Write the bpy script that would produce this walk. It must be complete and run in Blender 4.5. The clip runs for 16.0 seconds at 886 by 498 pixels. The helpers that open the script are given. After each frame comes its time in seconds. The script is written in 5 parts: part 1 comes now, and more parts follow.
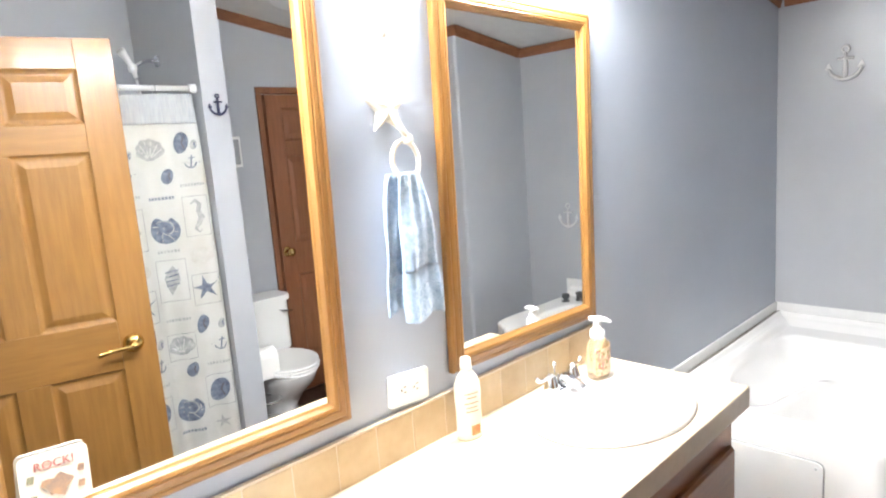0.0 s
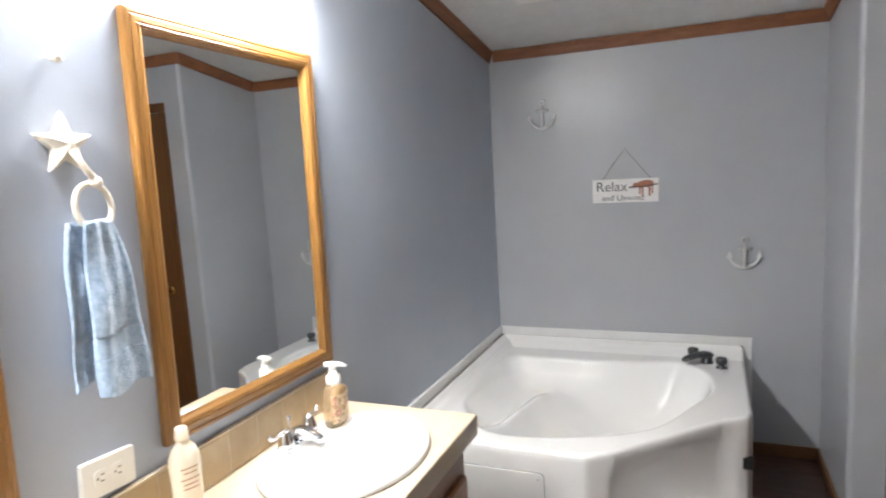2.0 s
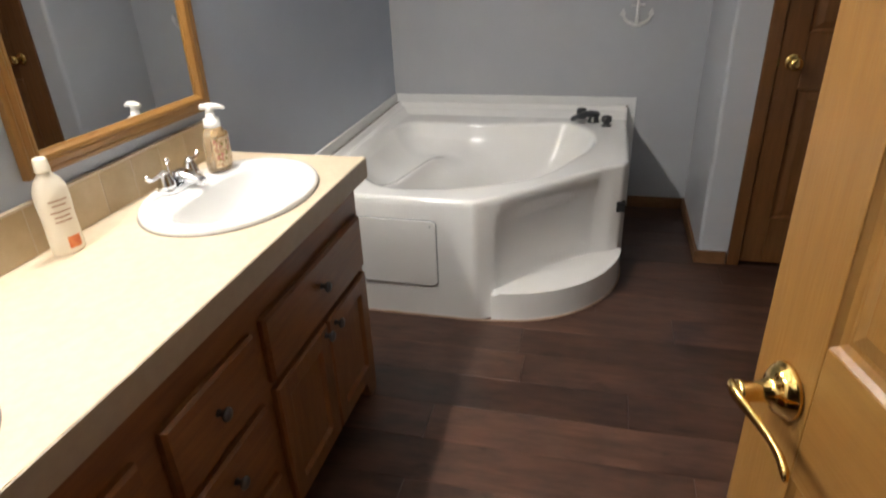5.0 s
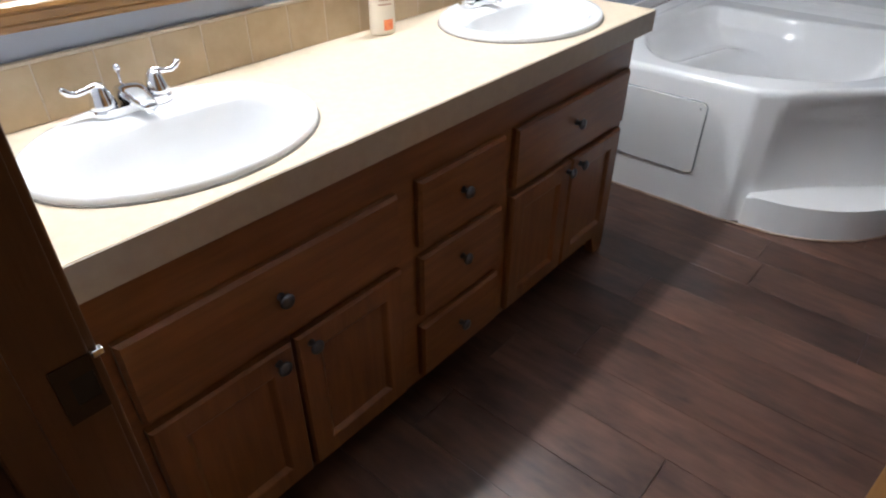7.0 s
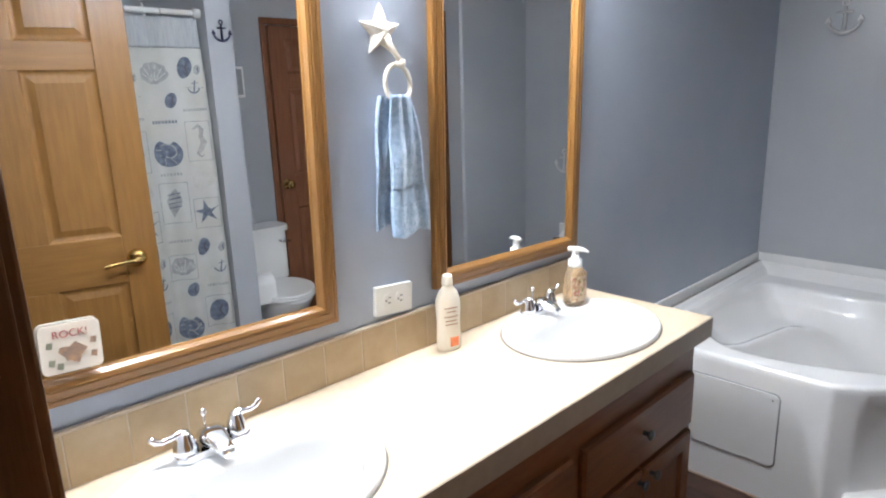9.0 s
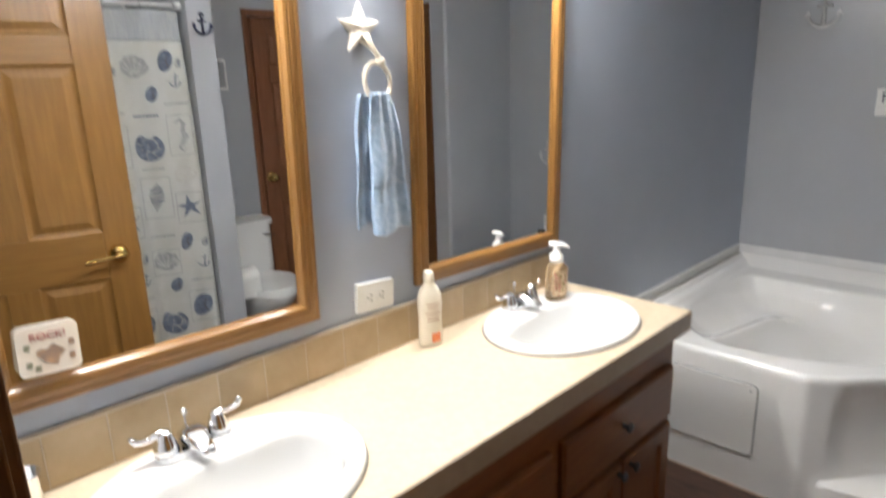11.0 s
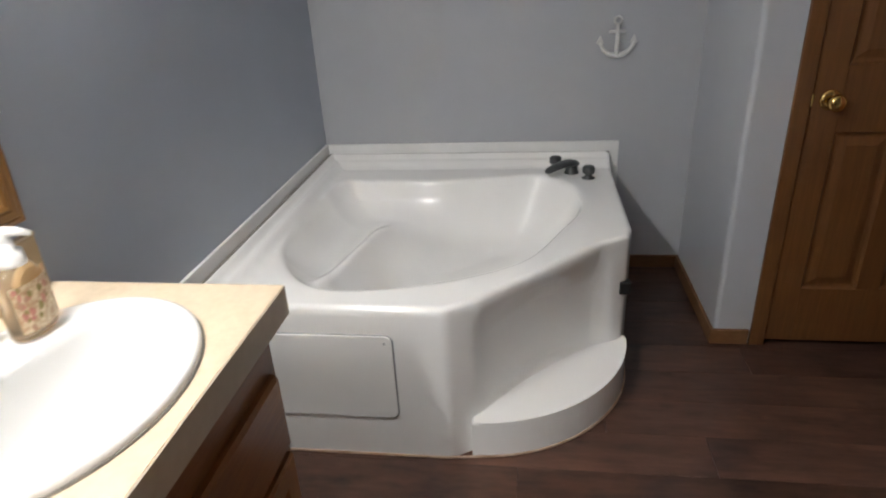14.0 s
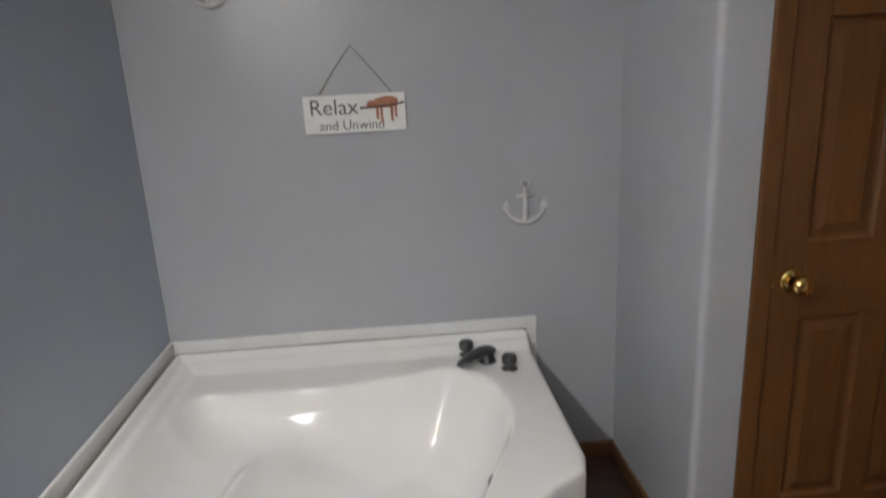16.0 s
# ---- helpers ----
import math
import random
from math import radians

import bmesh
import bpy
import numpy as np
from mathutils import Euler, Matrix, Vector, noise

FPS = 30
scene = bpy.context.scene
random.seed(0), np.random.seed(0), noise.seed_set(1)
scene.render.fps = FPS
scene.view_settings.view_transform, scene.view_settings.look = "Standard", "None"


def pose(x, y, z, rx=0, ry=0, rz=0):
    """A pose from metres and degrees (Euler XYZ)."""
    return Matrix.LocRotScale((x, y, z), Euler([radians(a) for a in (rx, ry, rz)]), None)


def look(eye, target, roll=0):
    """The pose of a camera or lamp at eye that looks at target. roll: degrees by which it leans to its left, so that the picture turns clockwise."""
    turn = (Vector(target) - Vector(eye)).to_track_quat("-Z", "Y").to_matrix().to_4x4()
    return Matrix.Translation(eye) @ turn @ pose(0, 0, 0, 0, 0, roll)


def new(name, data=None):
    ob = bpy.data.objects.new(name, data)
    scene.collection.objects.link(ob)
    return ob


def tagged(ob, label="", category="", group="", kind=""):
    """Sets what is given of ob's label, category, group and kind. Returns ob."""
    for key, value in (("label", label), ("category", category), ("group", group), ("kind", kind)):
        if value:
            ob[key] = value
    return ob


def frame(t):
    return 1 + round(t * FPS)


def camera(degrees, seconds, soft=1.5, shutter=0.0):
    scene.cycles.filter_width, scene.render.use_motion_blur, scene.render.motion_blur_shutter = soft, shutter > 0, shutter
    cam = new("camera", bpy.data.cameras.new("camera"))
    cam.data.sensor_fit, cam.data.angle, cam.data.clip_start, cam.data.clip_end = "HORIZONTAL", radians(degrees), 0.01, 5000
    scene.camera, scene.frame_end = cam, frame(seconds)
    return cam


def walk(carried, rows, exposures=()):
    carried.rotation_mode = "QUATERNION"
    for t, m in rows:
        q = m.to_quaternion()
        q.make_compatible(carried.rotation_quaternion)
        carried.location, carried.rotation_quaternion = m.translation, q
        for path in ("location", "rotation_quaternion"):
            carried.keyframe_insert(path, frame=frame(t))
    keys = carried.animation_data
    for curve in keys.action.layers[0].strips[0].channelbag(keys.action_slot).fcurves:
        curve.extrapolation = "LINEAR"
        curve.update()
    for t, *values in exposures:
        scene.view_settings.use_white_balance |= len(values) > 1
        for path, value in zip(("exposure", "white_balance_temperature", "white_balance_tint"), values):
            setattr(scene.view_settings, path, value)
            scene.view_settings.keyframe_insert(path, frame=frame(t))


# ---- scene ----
cam = camera(70.7, 16.0, 2.0, 0.4)
PATH = [
    (0, (-3.464, -1.082, 1.538), (-2.087, 0.333, 1.217), -4.3),
    (0.5, (-3.458, -1.044, 1.559), (-2.034, 0.336, 1.302), -5.4),
    (1, (-3.44, -1.029, 1.563), (-1.879, 0.198, 1.317), -4.4),
    (1.5, (-3.39, -1.058, 1.553), (-1.67, -0.07, 1.301), -4.0),
    (2, (-3.373, -1.1, 1.556), (-1.549, -0.324, 1.286), -3.4),
    (2.5, (-3.359, -1.115, 1.547), (-1.49, -0.459, 1.269), -2.4),
    (3, (-3.357, -1.13, 1.538), (-1.471, -0.551, 1.207), -2.5),
    (3.2, (-3.358, -1.136, 1.531), (-1.473, -0.584, 1.155), -2.5),
    (5.3, (-3.400, -1.143, 1.366), (-1.718, -0.672, 0.392), -3.0),
    (5.5, (-3.421, -1.151, 1.347), (-1.773, -0.665, 0.326), -3.4),
    (6, (-3.457, -1.161, 1.316), (-1.922, -0.516, 0.208), -1.6),
    (6.5, (-3.511, -1.206, 1.3), (-2.135, -0.307, 0.16), 1.2),
    (7, (-3.552, -1.236, 1.28), (-2.307, -0.163, 0.141), 0.1),
    (7.5, (-3.551, -1.24, 1.292), (-2.313, -0.096, 0.217), -0.0),
    (8, (-3.535, -1.235, 1.347), (-2.255, 0.011, 0.449), -1.4),
    (8.5, (-3.527, -1.199, 1.437), (-2.202, 0.162, 0.81), -1.5),
    (8.7, (-3.519, -1.186, 1.46), (-2.182, 0.207, 0.94), -1.8),
    (10.8, (-3.512, -1.189, 1.529), (-2.153, 0.221, 1.124), -1.8),
    (11, (-3.507, -1.202, 1.504), (-2.14, 0.166, 0.994), -1.8),
    (11.5, (-3.48, -1.186, 1.437), (-2.036, 0.006, 0.734), -1.8),
    (12, (-3.361, -1.15, 1.413), (-1.696, -0.334, 0.662), -3.5),
    (12.5, (-3.243, -1.125, 1.405), (-1.478, -0.626, 0.609), -3.3),
    (13, (-3.052, -1.108, 1.388), (-1.285, -0.61, 0.596), -3.5),
    (13.5, (-2.889, -1.048, 1.373), (-1.109, -0.622, 0.567), -2.0),
    (14, (-2.716, -0.933, 1.364), (-0.926, -0.659, 0.517), -3.2),
    (14.5, (-2.518, -0.892, 1.348), (-0.718, -0.692, 0.498), -2.8),
    (15, (-2.316, -0.918, 1.375), (-0.496, -0.71, 0.573), -2.5),
    (15.5, (-2.203, -0.888, 1.39), (-0.337, -0.926, 0.672), -2.8),
    (16, (-2.122, -0.836, 1.453), (-0.196, -0.969, 0.933), -2.8),
]
EXPO = [(0, 1.25, 6300, 10), (0.9, 1.0, 6300, 10), (1.6, 0.6, 6350, 10), (2.1, 0.42, 6380, 10), (2.6, 0.2, 6400, 10), (3.2, 0.12, 6400, 10), (5.3, 0.0, 6900, 10), (6.2, 0.0, 6750, 10), (7.0, 0.02, 5800, 10), (8.2, 0.18, 5780, 10), (8.7, 0.18, 5800, 10), (11.0, 0.02, 6450, 10), (12.2, -0.1, 6500, 10), (13.5, -0.04, 6500, 10), (16.0, 0.0, 6500, 10)]
walk(cam, [(t, look(eye, target, roll)) for t, eye, target, roll in PATH], EXPO)
LAMP = 148.0

# ---- light ----
world = bpy.data.worlds.new("world")
world.use_nodes = True
scene.world = world
world.node_tree.nodes["Background"].inputs[0].default_value = (0.02, 0.022, 0.03, 1)
world.node_tree.nodes["Background"].inputs[1].default_value = 0.3


def ceil_z(x):
    """Height of the sloped ceiling over x."""
    return 2.145 - 0.165 * x


# ---- materials ----
def mat(name, color, rough=0.5, metal=0.0, color2=None, scale=8.0, stretch=(1, 1, 1), bump=0.0, bump_scale=60.0,
        random_amt=0.0, coat=0.0, detail=6.0, trans=0.0, emit=0.0, ior=1.45, rough_var=0.0, sheen=0.0):
    m = bpy.data.materials.new(name)
    m.use_nodes = True
    nt = m.node_tree
    n, l = nt.nodes, nt.links
    b = n["Principled BSDF"]
    b.inputs["Roughness"].default_value = rough
    b.inputs["Metallic"].default_value = metal
    b.inputs["Coat Weight"].default_value = coat
    b.inputs["Coat Roughness"].default_value = 0.12
    b.inputs["Transmission Weight"].default_value = trans
    b.inputs["IOR"].default_value = ior
    b.inputs["Sheen Weight"].default_value = sheen
    b.inputs["Base Color"].default_value = (*color, 1)
    if emit:
        b.inputs["Emission Color"].default_value = (*color, 1)
        b.inputs["Emission Strength"].default_value = emit
    tc = n.new("ShaderNodeTexCoord")
    mp = n.new("ShaderNodeMapping")
    mp.inputs["Scale"].default_value = stretch
    l.new(tc.outputs["Object"], mp.inputs["Vector"])
    out = None
    if color2:
        no = n.new("ShaderNodeTexNoise")
        no.inputs["Scale"].default_value = scale
        no.inputs["Detail"].default_value = detail
        no.inputs["Roughness"].default_value = 0.6
        l.new(mp.outputs[0], no.inputs["Vector"])
        ramp = n.new("ShaderNodeValToRGB")
        ramp.color_ramp.elements[0].position, ramp.color_ramp.elements[1].position = 0.32, 0.68
        ramp.color_ramp.elements[0].color = (*color, 1)
        ramp.color_ramp.elements[1].color = (*color2, 1)
        l.new(no.outputs["Fac"], ramp.inputs["Fac"])
        out = ramp.outputs["Color"]
        if rough_var:
            mr = n.new("ShaderNodeMapRange")
            mr.inputs["To Min"].default_value = rough - rough_var
            mr.inputs["To Max"].default_value = rough + rough_var
            l.new(no.outputs["Fac"], mr.inputs["Value"])
            l.new(mr.outputs[0], b.inputs["Roughness"])
    if random_amt:
        oi = n.new("ShaderNodeObjectInfo")
        hsv = n.new("ShaderNodeHueSaturation")
        mr = n.new("ShaderNodeMapRange")
        mr.inputs["To Min"].default_value = 1 - random_amt
        mr.inputs["To Max"].default_value = 1 + random_amt
        l.new(oi.outputs["Random"], mr.inputs["Value"])
        l.new(mr.outputs[0], hsv.inputs["Value"])
        if out:
            l.new(out, hsv.inputs["Color"])
        else:
            hsv.inputs["Color"].default_value = (*color, 1)
        out = hsv.outputs["Color"]
        # a shift of the pattern for each piece
        add = n.new("ShaderNodeVectorMath")
        mul = n.new("ShaderNodeMath")
        mul.operation = "MULTIPLY"
        mul.inputs[1].default_value = 37.0
        l.new(oi.outputs["Random"], mul.inputs[0])
        l.new(mp.outputs[0], add.inputs[0])
        l.new(mul.outputs[0], add.inputs[1])
        if color2:
            l.new(add.outputs[0], no.inputs["Vector"])
    if out:
        l.new(out, b.inputs["Base Color"])
    if bump:
        nb = n.new("ShaderNodeTexNoise")
        nb.inputs["Scale"].default_value = bump_scale
        nb.inputs["Detail"].default_value = 4
        l.new(mp.outputs[0], nb.inputs["Vector"])
        bp = n.new("ShaderNodeBump")
        bp.inputs["Strength"].default_value = bump
        bp.inputs["Distance"].default_value = 0.004
        l.new(nb.outputs["Fac"], bp.inputs["Height"])
        l.new(bp.outputs[0], b.inputs["Normal"])
    return m


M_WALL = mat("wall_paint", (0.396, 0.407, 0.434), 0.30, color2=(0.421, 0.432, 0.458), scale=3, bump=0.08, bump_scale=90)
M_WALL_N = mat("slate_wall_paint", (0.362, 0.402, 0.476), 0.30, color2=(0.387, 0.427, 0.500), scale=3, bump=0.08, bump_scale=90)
M_CEIL = mat("ceiling_white", (0.74, 0.74, 0.73), 0.9, color2=(0.68, 0.68, 0.67), scale=14, bump=0.9, bump_scale=45)
M_OAK = mat("honey_oak_upright", (0.275, 0.137, 0.036), 0.35, color2=(0.225, 0.106, 0.027), scale=7, stretch=(9, 9, 0.7), bump=0.12, bump_scale=30, coat=0.25)
M_OAK_H = mat("honey_oak_level", (0.275, 0.137, 0.036), 0.35, color2=(0.225, 0.106, 0.027), scale=7, stretch=(0.7, 9, 9), bump=0.12, bump_scale=30, coat=0.25)
M_CROWN = mat("crown_oak", (0.26, 0.105, 0.045), 0.45, color2=(0.19, 0.07, 0.03), scale=6, stretch=(2, 2, 8))
M_CLOSET = mat("medium_oak", (0.134, 0.055, 0.016), 0.40, color2=(0.097, 0.038, 0.0105), scale=7, stretch=(9, 9, 0.7), bump=0.12, bump_scale=30, coat=0.2)
M_REDDOOR = mat("reddish_oak", (0.225, 0.088, 0.038), 0.45, color2=(0.165, 0.062, 0.026), scale=7, stretch=(9, 9, 0.7), bump=0.1, bump_scale=30)
M_CAB = mat("dark_stained_oak", (0.245, 0.094, 0.025), 0.36, color2=(0.172, 0.062, 0.0165), scale=6, stretch=(8, 8, 0.8), bump=0.12, bump_scale=30, coat=0.15)
M_CAB_H = mat("dark_stained_oak_level", (0.245, 0.094, 0.025), 0.36, color2=(0.168, 0.060, 0.0165), scale=6, stretch=(0.8, 8, 8), bump=0.12, bump_scale=30, coat=0.15)
M_JAMB = mat("jamb_oak", (0.15, 0.066, 0.023), 0.45, color2=(0.10, 0.043, 0.015), scale=6, stretch=(8, 8, 0.8), bump=0.1, bump_scale=30)
M_BASE = mat("baseboard_oak", (0.19, 0.092, 0.038), 0.5, color2=(0.14, 0.066, 0.026), scale=8, stretch=(3, 3, 9))
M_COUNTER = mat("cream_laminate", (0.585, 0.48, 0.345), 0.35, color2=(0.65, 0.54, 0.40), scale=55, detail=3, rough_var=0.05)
# front and end edges: the top's cream, about a third darker
M_APRON = mat("cream_laminate_darker", (0.40, 0.32, 0.235), 0.4, color2=(0.44, 0.36, 0.27), scale=40)
M_TILE = mat("tan_tile", (0.41, 0.305, 0.175), 0.3, color2=(0.52, 0.405, 0.255), scale=9, random_amt=0.09, bump=0.1, bump_scale=25)
M_GROUT = mat("grout", (0.58, 0.50, 0.38), 0.85, color2=(0.52, 0.44, 0.33), scale=30)


def plank_material():
    """Dark hand-scraped planks: long grain, cloudy stain, dark worn patches and waxy gloss that varies."""
    m = mat("dark_plank", (0.07, 0.035, 0.024), 0.36)
    n, l = m.node_tree.nodes, m.node_tree.links
    b = n["Principled BSDF"]
    tc, oi = n.new("ShaderNodeTexCoord"), n.new("ShaderNodeObjectInfo")
    off = n.new("ShaderNodeVectorMath")
    off.operation = "MULTIPLY_ADD"
    off.inputs[0].default_value = (1, 1, 1)
    l.new(oi.outputs["Random"], off.inputs[0])
    off.inputs[1].default_value = (41.0, 23.0, 7.0)
    l.new(tc.outputs["Object"], off.inputs[2])

    def noise(scale, stretch, detail, rough):
        mp, no = n.new("ShaderNodeMapping"), n.new("ShaderNodeTexNoise")
        mp.inputs["Scale"].default_value = stretch
        no.inputs["Scale"].default_value = scale
        no.inputs["Detail"].default_value = detail
        no.inputs["Roughness"].default_value = rough
        l.new(off.outputs[0], mp.inputs["Vector"])
        l.new(mp.outputs[0], no.inputs["Vector"])
        return no.outputs["Fac"]

    def ramp(fac, stops):
        cr = n.new("ShaderNodeValToRGB")
        cr.color_ramp.elements[0].position, cr.color_ramp.elements[0].color = stops[0][0], (*stops[0][1], 1)
        cr.color_ramp.elements[1].position, cr.color_ramp.elements[1].color = stops[-1][0], (*stops[-1][1], 1)
        for p, c in stops[1:-1]:
            cr.color_ramp.elements.new(p).color = (*c, 1)
        l.new(fac, cr.inputs["Fac"])
        return cr.outputs["Color"]

    def mix(kind, fac, a, c):
        mx = n.new("ShaderNodeMix")
        mx.data_type, mx.blend_type = "RGBA", kind
        mx.inputs["Factor"].default_value = fac
        l.new(a, mx.inputs["A"])
        l.new(c, mx.inputs["B"])
        return mx.outputs["Result"]
    grain, cloud, patch = noise(6.0, (6, 0.9, 1), 6, 0.6), noise(4.0, (1.8, 0.9, 1), 4, 0.6), noise(9.0, (1.5, 0.8, 1), 3, 0.5)
    col = ramp(grain, [(0.28, (0.052, 0.0265, 0.0185)), (0.5, (0.082, 0.042, 0.029)), (0.74, (0.110, 0.059, 0.040))])
    col = mix("MULTIPLY", 0.9, col, ramp(cloud, [(0.30, (0.42, 0.42, 0.48)), (0.52, (1.0, 0.96, 0.94)), (0.72, (1.5, 1.30, 1.18))]))
    col = mix("MULTIPLY", 0.8, col, ramp(patch, [(0.22, (0.35, 0.35, 0.40)), (0.38, (1.0, 1.0, 1.0))]))
    hsv, mr = n.new("ShaderNodeHueSaturation"), n.new("ShaderNodeMapRange")
    mr.inputs["To Min"].default_value, mr.inputs["To Max"].default_value = 0.72, 1.12
    l.new(oi.outputs["Random"], mr.inputs["Value"])
    l.new(mr.outputs[0], hsv.inputs["Value"])
    l.new(col, hsv.inputs["Color"])
    l.new(hsv.outputs["Color"], b.inputs["Base Color"])
    gl = n.new("ShaderNodeMapRange")
    gl.inputs["To Min"].default_value, gl.inputs["To Max"].default_value = 0.26, 0.50
    l.new(cloud, gl.inputs["Value"])
    l.new(gl.outputs[0], b.inputs["Roughness"])
    bp = n.new("ShaderNodeBump")
    bp.inputs["Strength"].default_value, bp.inputs["Distance"].default_value = 0.35, 0.004
    l.new(patch, bp.inputs["Height"])
    bp2 = n.new("ShaderNodeBump")
    bp2.inputs["Strength"].default_value, bp2.inputs["Distance"].default_value = 0.15, 0.002
    l.new(grain, bp2.inputs["Height"])
    l.new(bp.outputs[0], bp2.inputs["Normal"])
    l.new(bp2.outputs[0], b.inputs["Normal"])
    return m


M_PLANK = plank_material()
M_SUB = mat("subfloor_dark", (0.02, 0.012, 0.009), 0.8)
M_TUB = mat("white_acrylic", (0.88, 0.875, 0.86), 0.12, color2=(0.86, 0.855, 0.84), scale=3, coat=0.3)
M_TRIM = mat("white_trim", (0.78, 0.78, 0.77), 0.35, color2=(0.74, 0.74, 0.73), scale=8)
M_PORC = mat("porcelain", (0.84, 0.84, 0.83), 0.06, color2=(0.82, 0.82, 0.81), scale=4, coat=0.4)
M_CHROME = mat("chrome", (0.82, 0.83, 0.85), 0.06, 1.0)
M_BRASS = mat("polished_brass", (0.80, 0.56, 0.20), 0.13, 1.0, color2=(0.72, 0.49, 0.16), scale=20)
M_DARKMETAL = mat("dark_nickel", (0.09, 0.095, 0.10), 0.32, 0.85, color2=(0.12, 0.125, 0.13), scale=30)
M_BRONZE = mat("dark_bronze", (0.045, 0.03, 0.018), 0.5, 0.6, color2=(0.06, 0.04, 0.025), scale=30)
M_KNOB = mat("pewter_knob", (0.16, 0.165, 0.18), 0.35, 0.9, color2=(0.11, 0.115, 0.125), scale=60)
M_BLACK = mat("black_plastic", (0.012, 0.012, 0.012), 0.5)
M_MIRROR = mat("mirror_glass", (0.83, 0.845, 0.84), 0.0, 1.0)
M_PLATE = mat("white_plastic", (0.76, 0.76, 0.73), 0.35)
M_SLOT = mat("slot_dark", (0.03, 0.03, 0.03), 0.6)
M_TOWEL = mat("blue_terry", (0.21, 0.305, 0.43), 0.95, color2=(0.39, 0.49, 0.62), scale=70, bump=1.0, bump_scale=260, sheen=0.4)
M_TOWELBAND = mat("pale_towel_band", (0.40, 0.51, 0.64), 0.9, color2=(0.27, 0.38, 0.52), scale=80, bump=0.5, bump_scale=200, sheen=0.3)
M_STAR = mat("bleached_starfish", (0.74, 0.70, 0.62), 0.8, color2=(0.62, 0.57, 0.48), scale=60, bump=0.7, bump_scale=170)
M_ROPE = mat("pale_rope", (0.66, 0.60, 0.50), 0.9, color2=(0.55, 0.49, 0.40), scale=90, bump=0.5, bump_scale=220)
M_ANCHOR = mat("whitewashed_metal", (0.68, 0.68, 0.67), 0.45, color2=(0.54, 0.54, 0.53), scale=40, bump=0.3, bump_scale=120)
M_NAVY = mat("navy_metal", (0.018, 0.022, 0.06), 0.5, color2=(0.025, 0.03, 0.08), scale=30)
M_LOTION = mat("cream_bottle", (0.80, 0.74, 0.62), 0.3, color2=(0.76, 0.70, 0.58), scale=5, coat=0.2)
M_ORANGE = mat("orange_print", (0.72, 0.13, 0.045), 0.4, color2=(0.80, 0.28, 0.10), scale=60)
M_INK = mat("grey_ink", (0.10, 0.10, 0.12), 0.6)
M_BROWNINK = mat("brown_ink", (0.42, 0.24, 0.15), 0.6)
M_SOAP = mat("amber_soap", (0.86, 0.70, 0.48), 0.06, trans=0.8, ior=1.4, color2=(0.80, 0.60, 0.38), scale=12)
M_LABEL = mat("floral_label", (0.74, 0.63, 0.42), 0.4, color2=(0.40, 0.22, 0.11), scale=95, detail=3)
M_PINK = mat("rose_print", (0.55, 0.24, 0.18), 0.4, color2=(0.42, 0.16, 0.12), scale=90)
M_OLIVE = mat("olive_print", (0.30, 0.24, 0.07), 0.4, color2=(0.20, 0.15, 0.04), scale=90)
M_PUMP = mat("white_pump", (0.82, 0.82, 0.81), 0.35)
M_SIGN = mat("white_board", (0.84, 0.83, 0.81), 0.6, color2=(0.76, 0.75, 0.73), scale=12, stretch=(1, 1, 6))
M_SLOTH = mat("rust_print", (0.46, 0.20, 0.12), 0.7, color2=(0.32, 0.13, 0.08), scale=70)
M_TWIG = mat("branch_print", (0.10, 0.06, 0.045), 0.7)
M_STRING = mat("grey_twine", (0.24, 0.24, 0.24), 0.9)
M_CURTAIN = mat("curtain_cloth", (0.56, 0.56, 0.54), 0.85, color2=(0.50, 0.49, 0.45), scale=6, bump=0.2, bump_scale=200)
M_CURTAIN_TOP = mat("curtain_sheer", (0.36, 0.38, 0.40), 0.85, color2=(0.46, 0.47, 0.48), scale=30, stretch=(4, 4, 0.5))
M_PRINT = mat("slate_print", (0.075, 0.092, 0.14), 0.85, color2=(0.21, 0.24, 0.30), scale=45)
M_PRINT2 = mat("faded_print", (0.26, 0.27, 0.28), 0.85, color2=(0.44, 0.44, 0.42), scale=40)
M_FAINT = mat("faint_print", (0.48, 0.46, 0.42), 0.85, color2=(0.53, 0.52, 0.49), scale=40)
M_PAPER = mat("tissue_paper", (0.82, 0.81, 0.79), 0.95, bump=0.3, bump_scale=150)
M_CARD = mat("cream_card", (0.76, 0.70, 0.61), 0.4, color2=(0.70, 0.63, 0.53), scale=9)
M_CARDART = mat("card_print", (0.46, 0.27, 0.15), 0.5, color2=(0.20, 0.16, 0.14), scale=60)
M_RED = mat("red_print", (0.40, 0.12, 0.10), 0.5)
M_GREEN = mat("green_print", (0.22, 0.22, 0.15), 0.5)
M_GREY = mat("grey_plastic", (0.30, 0.31, 0.32), 0.5, color2=(0.36, 0.37, 0.38), scale=30)
M_SEALANT = mat("aged_caulk", (0.36, 0.22, 0.14), 0.8, color2=(0.52, 0.42, 0.34), scale=20)
# caulk grey; its darkness also paints the shadow line under the sink rims
M_CAULK_SHADE = mat("grey_caulk_shade", (0.17, 0.155, 0.14), 0.7, color2=(0.26, 0.24, 0.21), scale=40)
M_GLOBE = mat("frosted_lamp_glass", (1.0, 0.985, 0.96), 0.4, emit=LAMP * 0.47)
M_BULB = mat("lit_bulb", (1.0, 0.985, 0.96), 0.4, emit=LAMP * 2.1)
M_HALL = mat("hall_paint", (0.30, 0.29, 0.27), 0.8, color2=(0.27, 0.26, 0.245), scale=3)


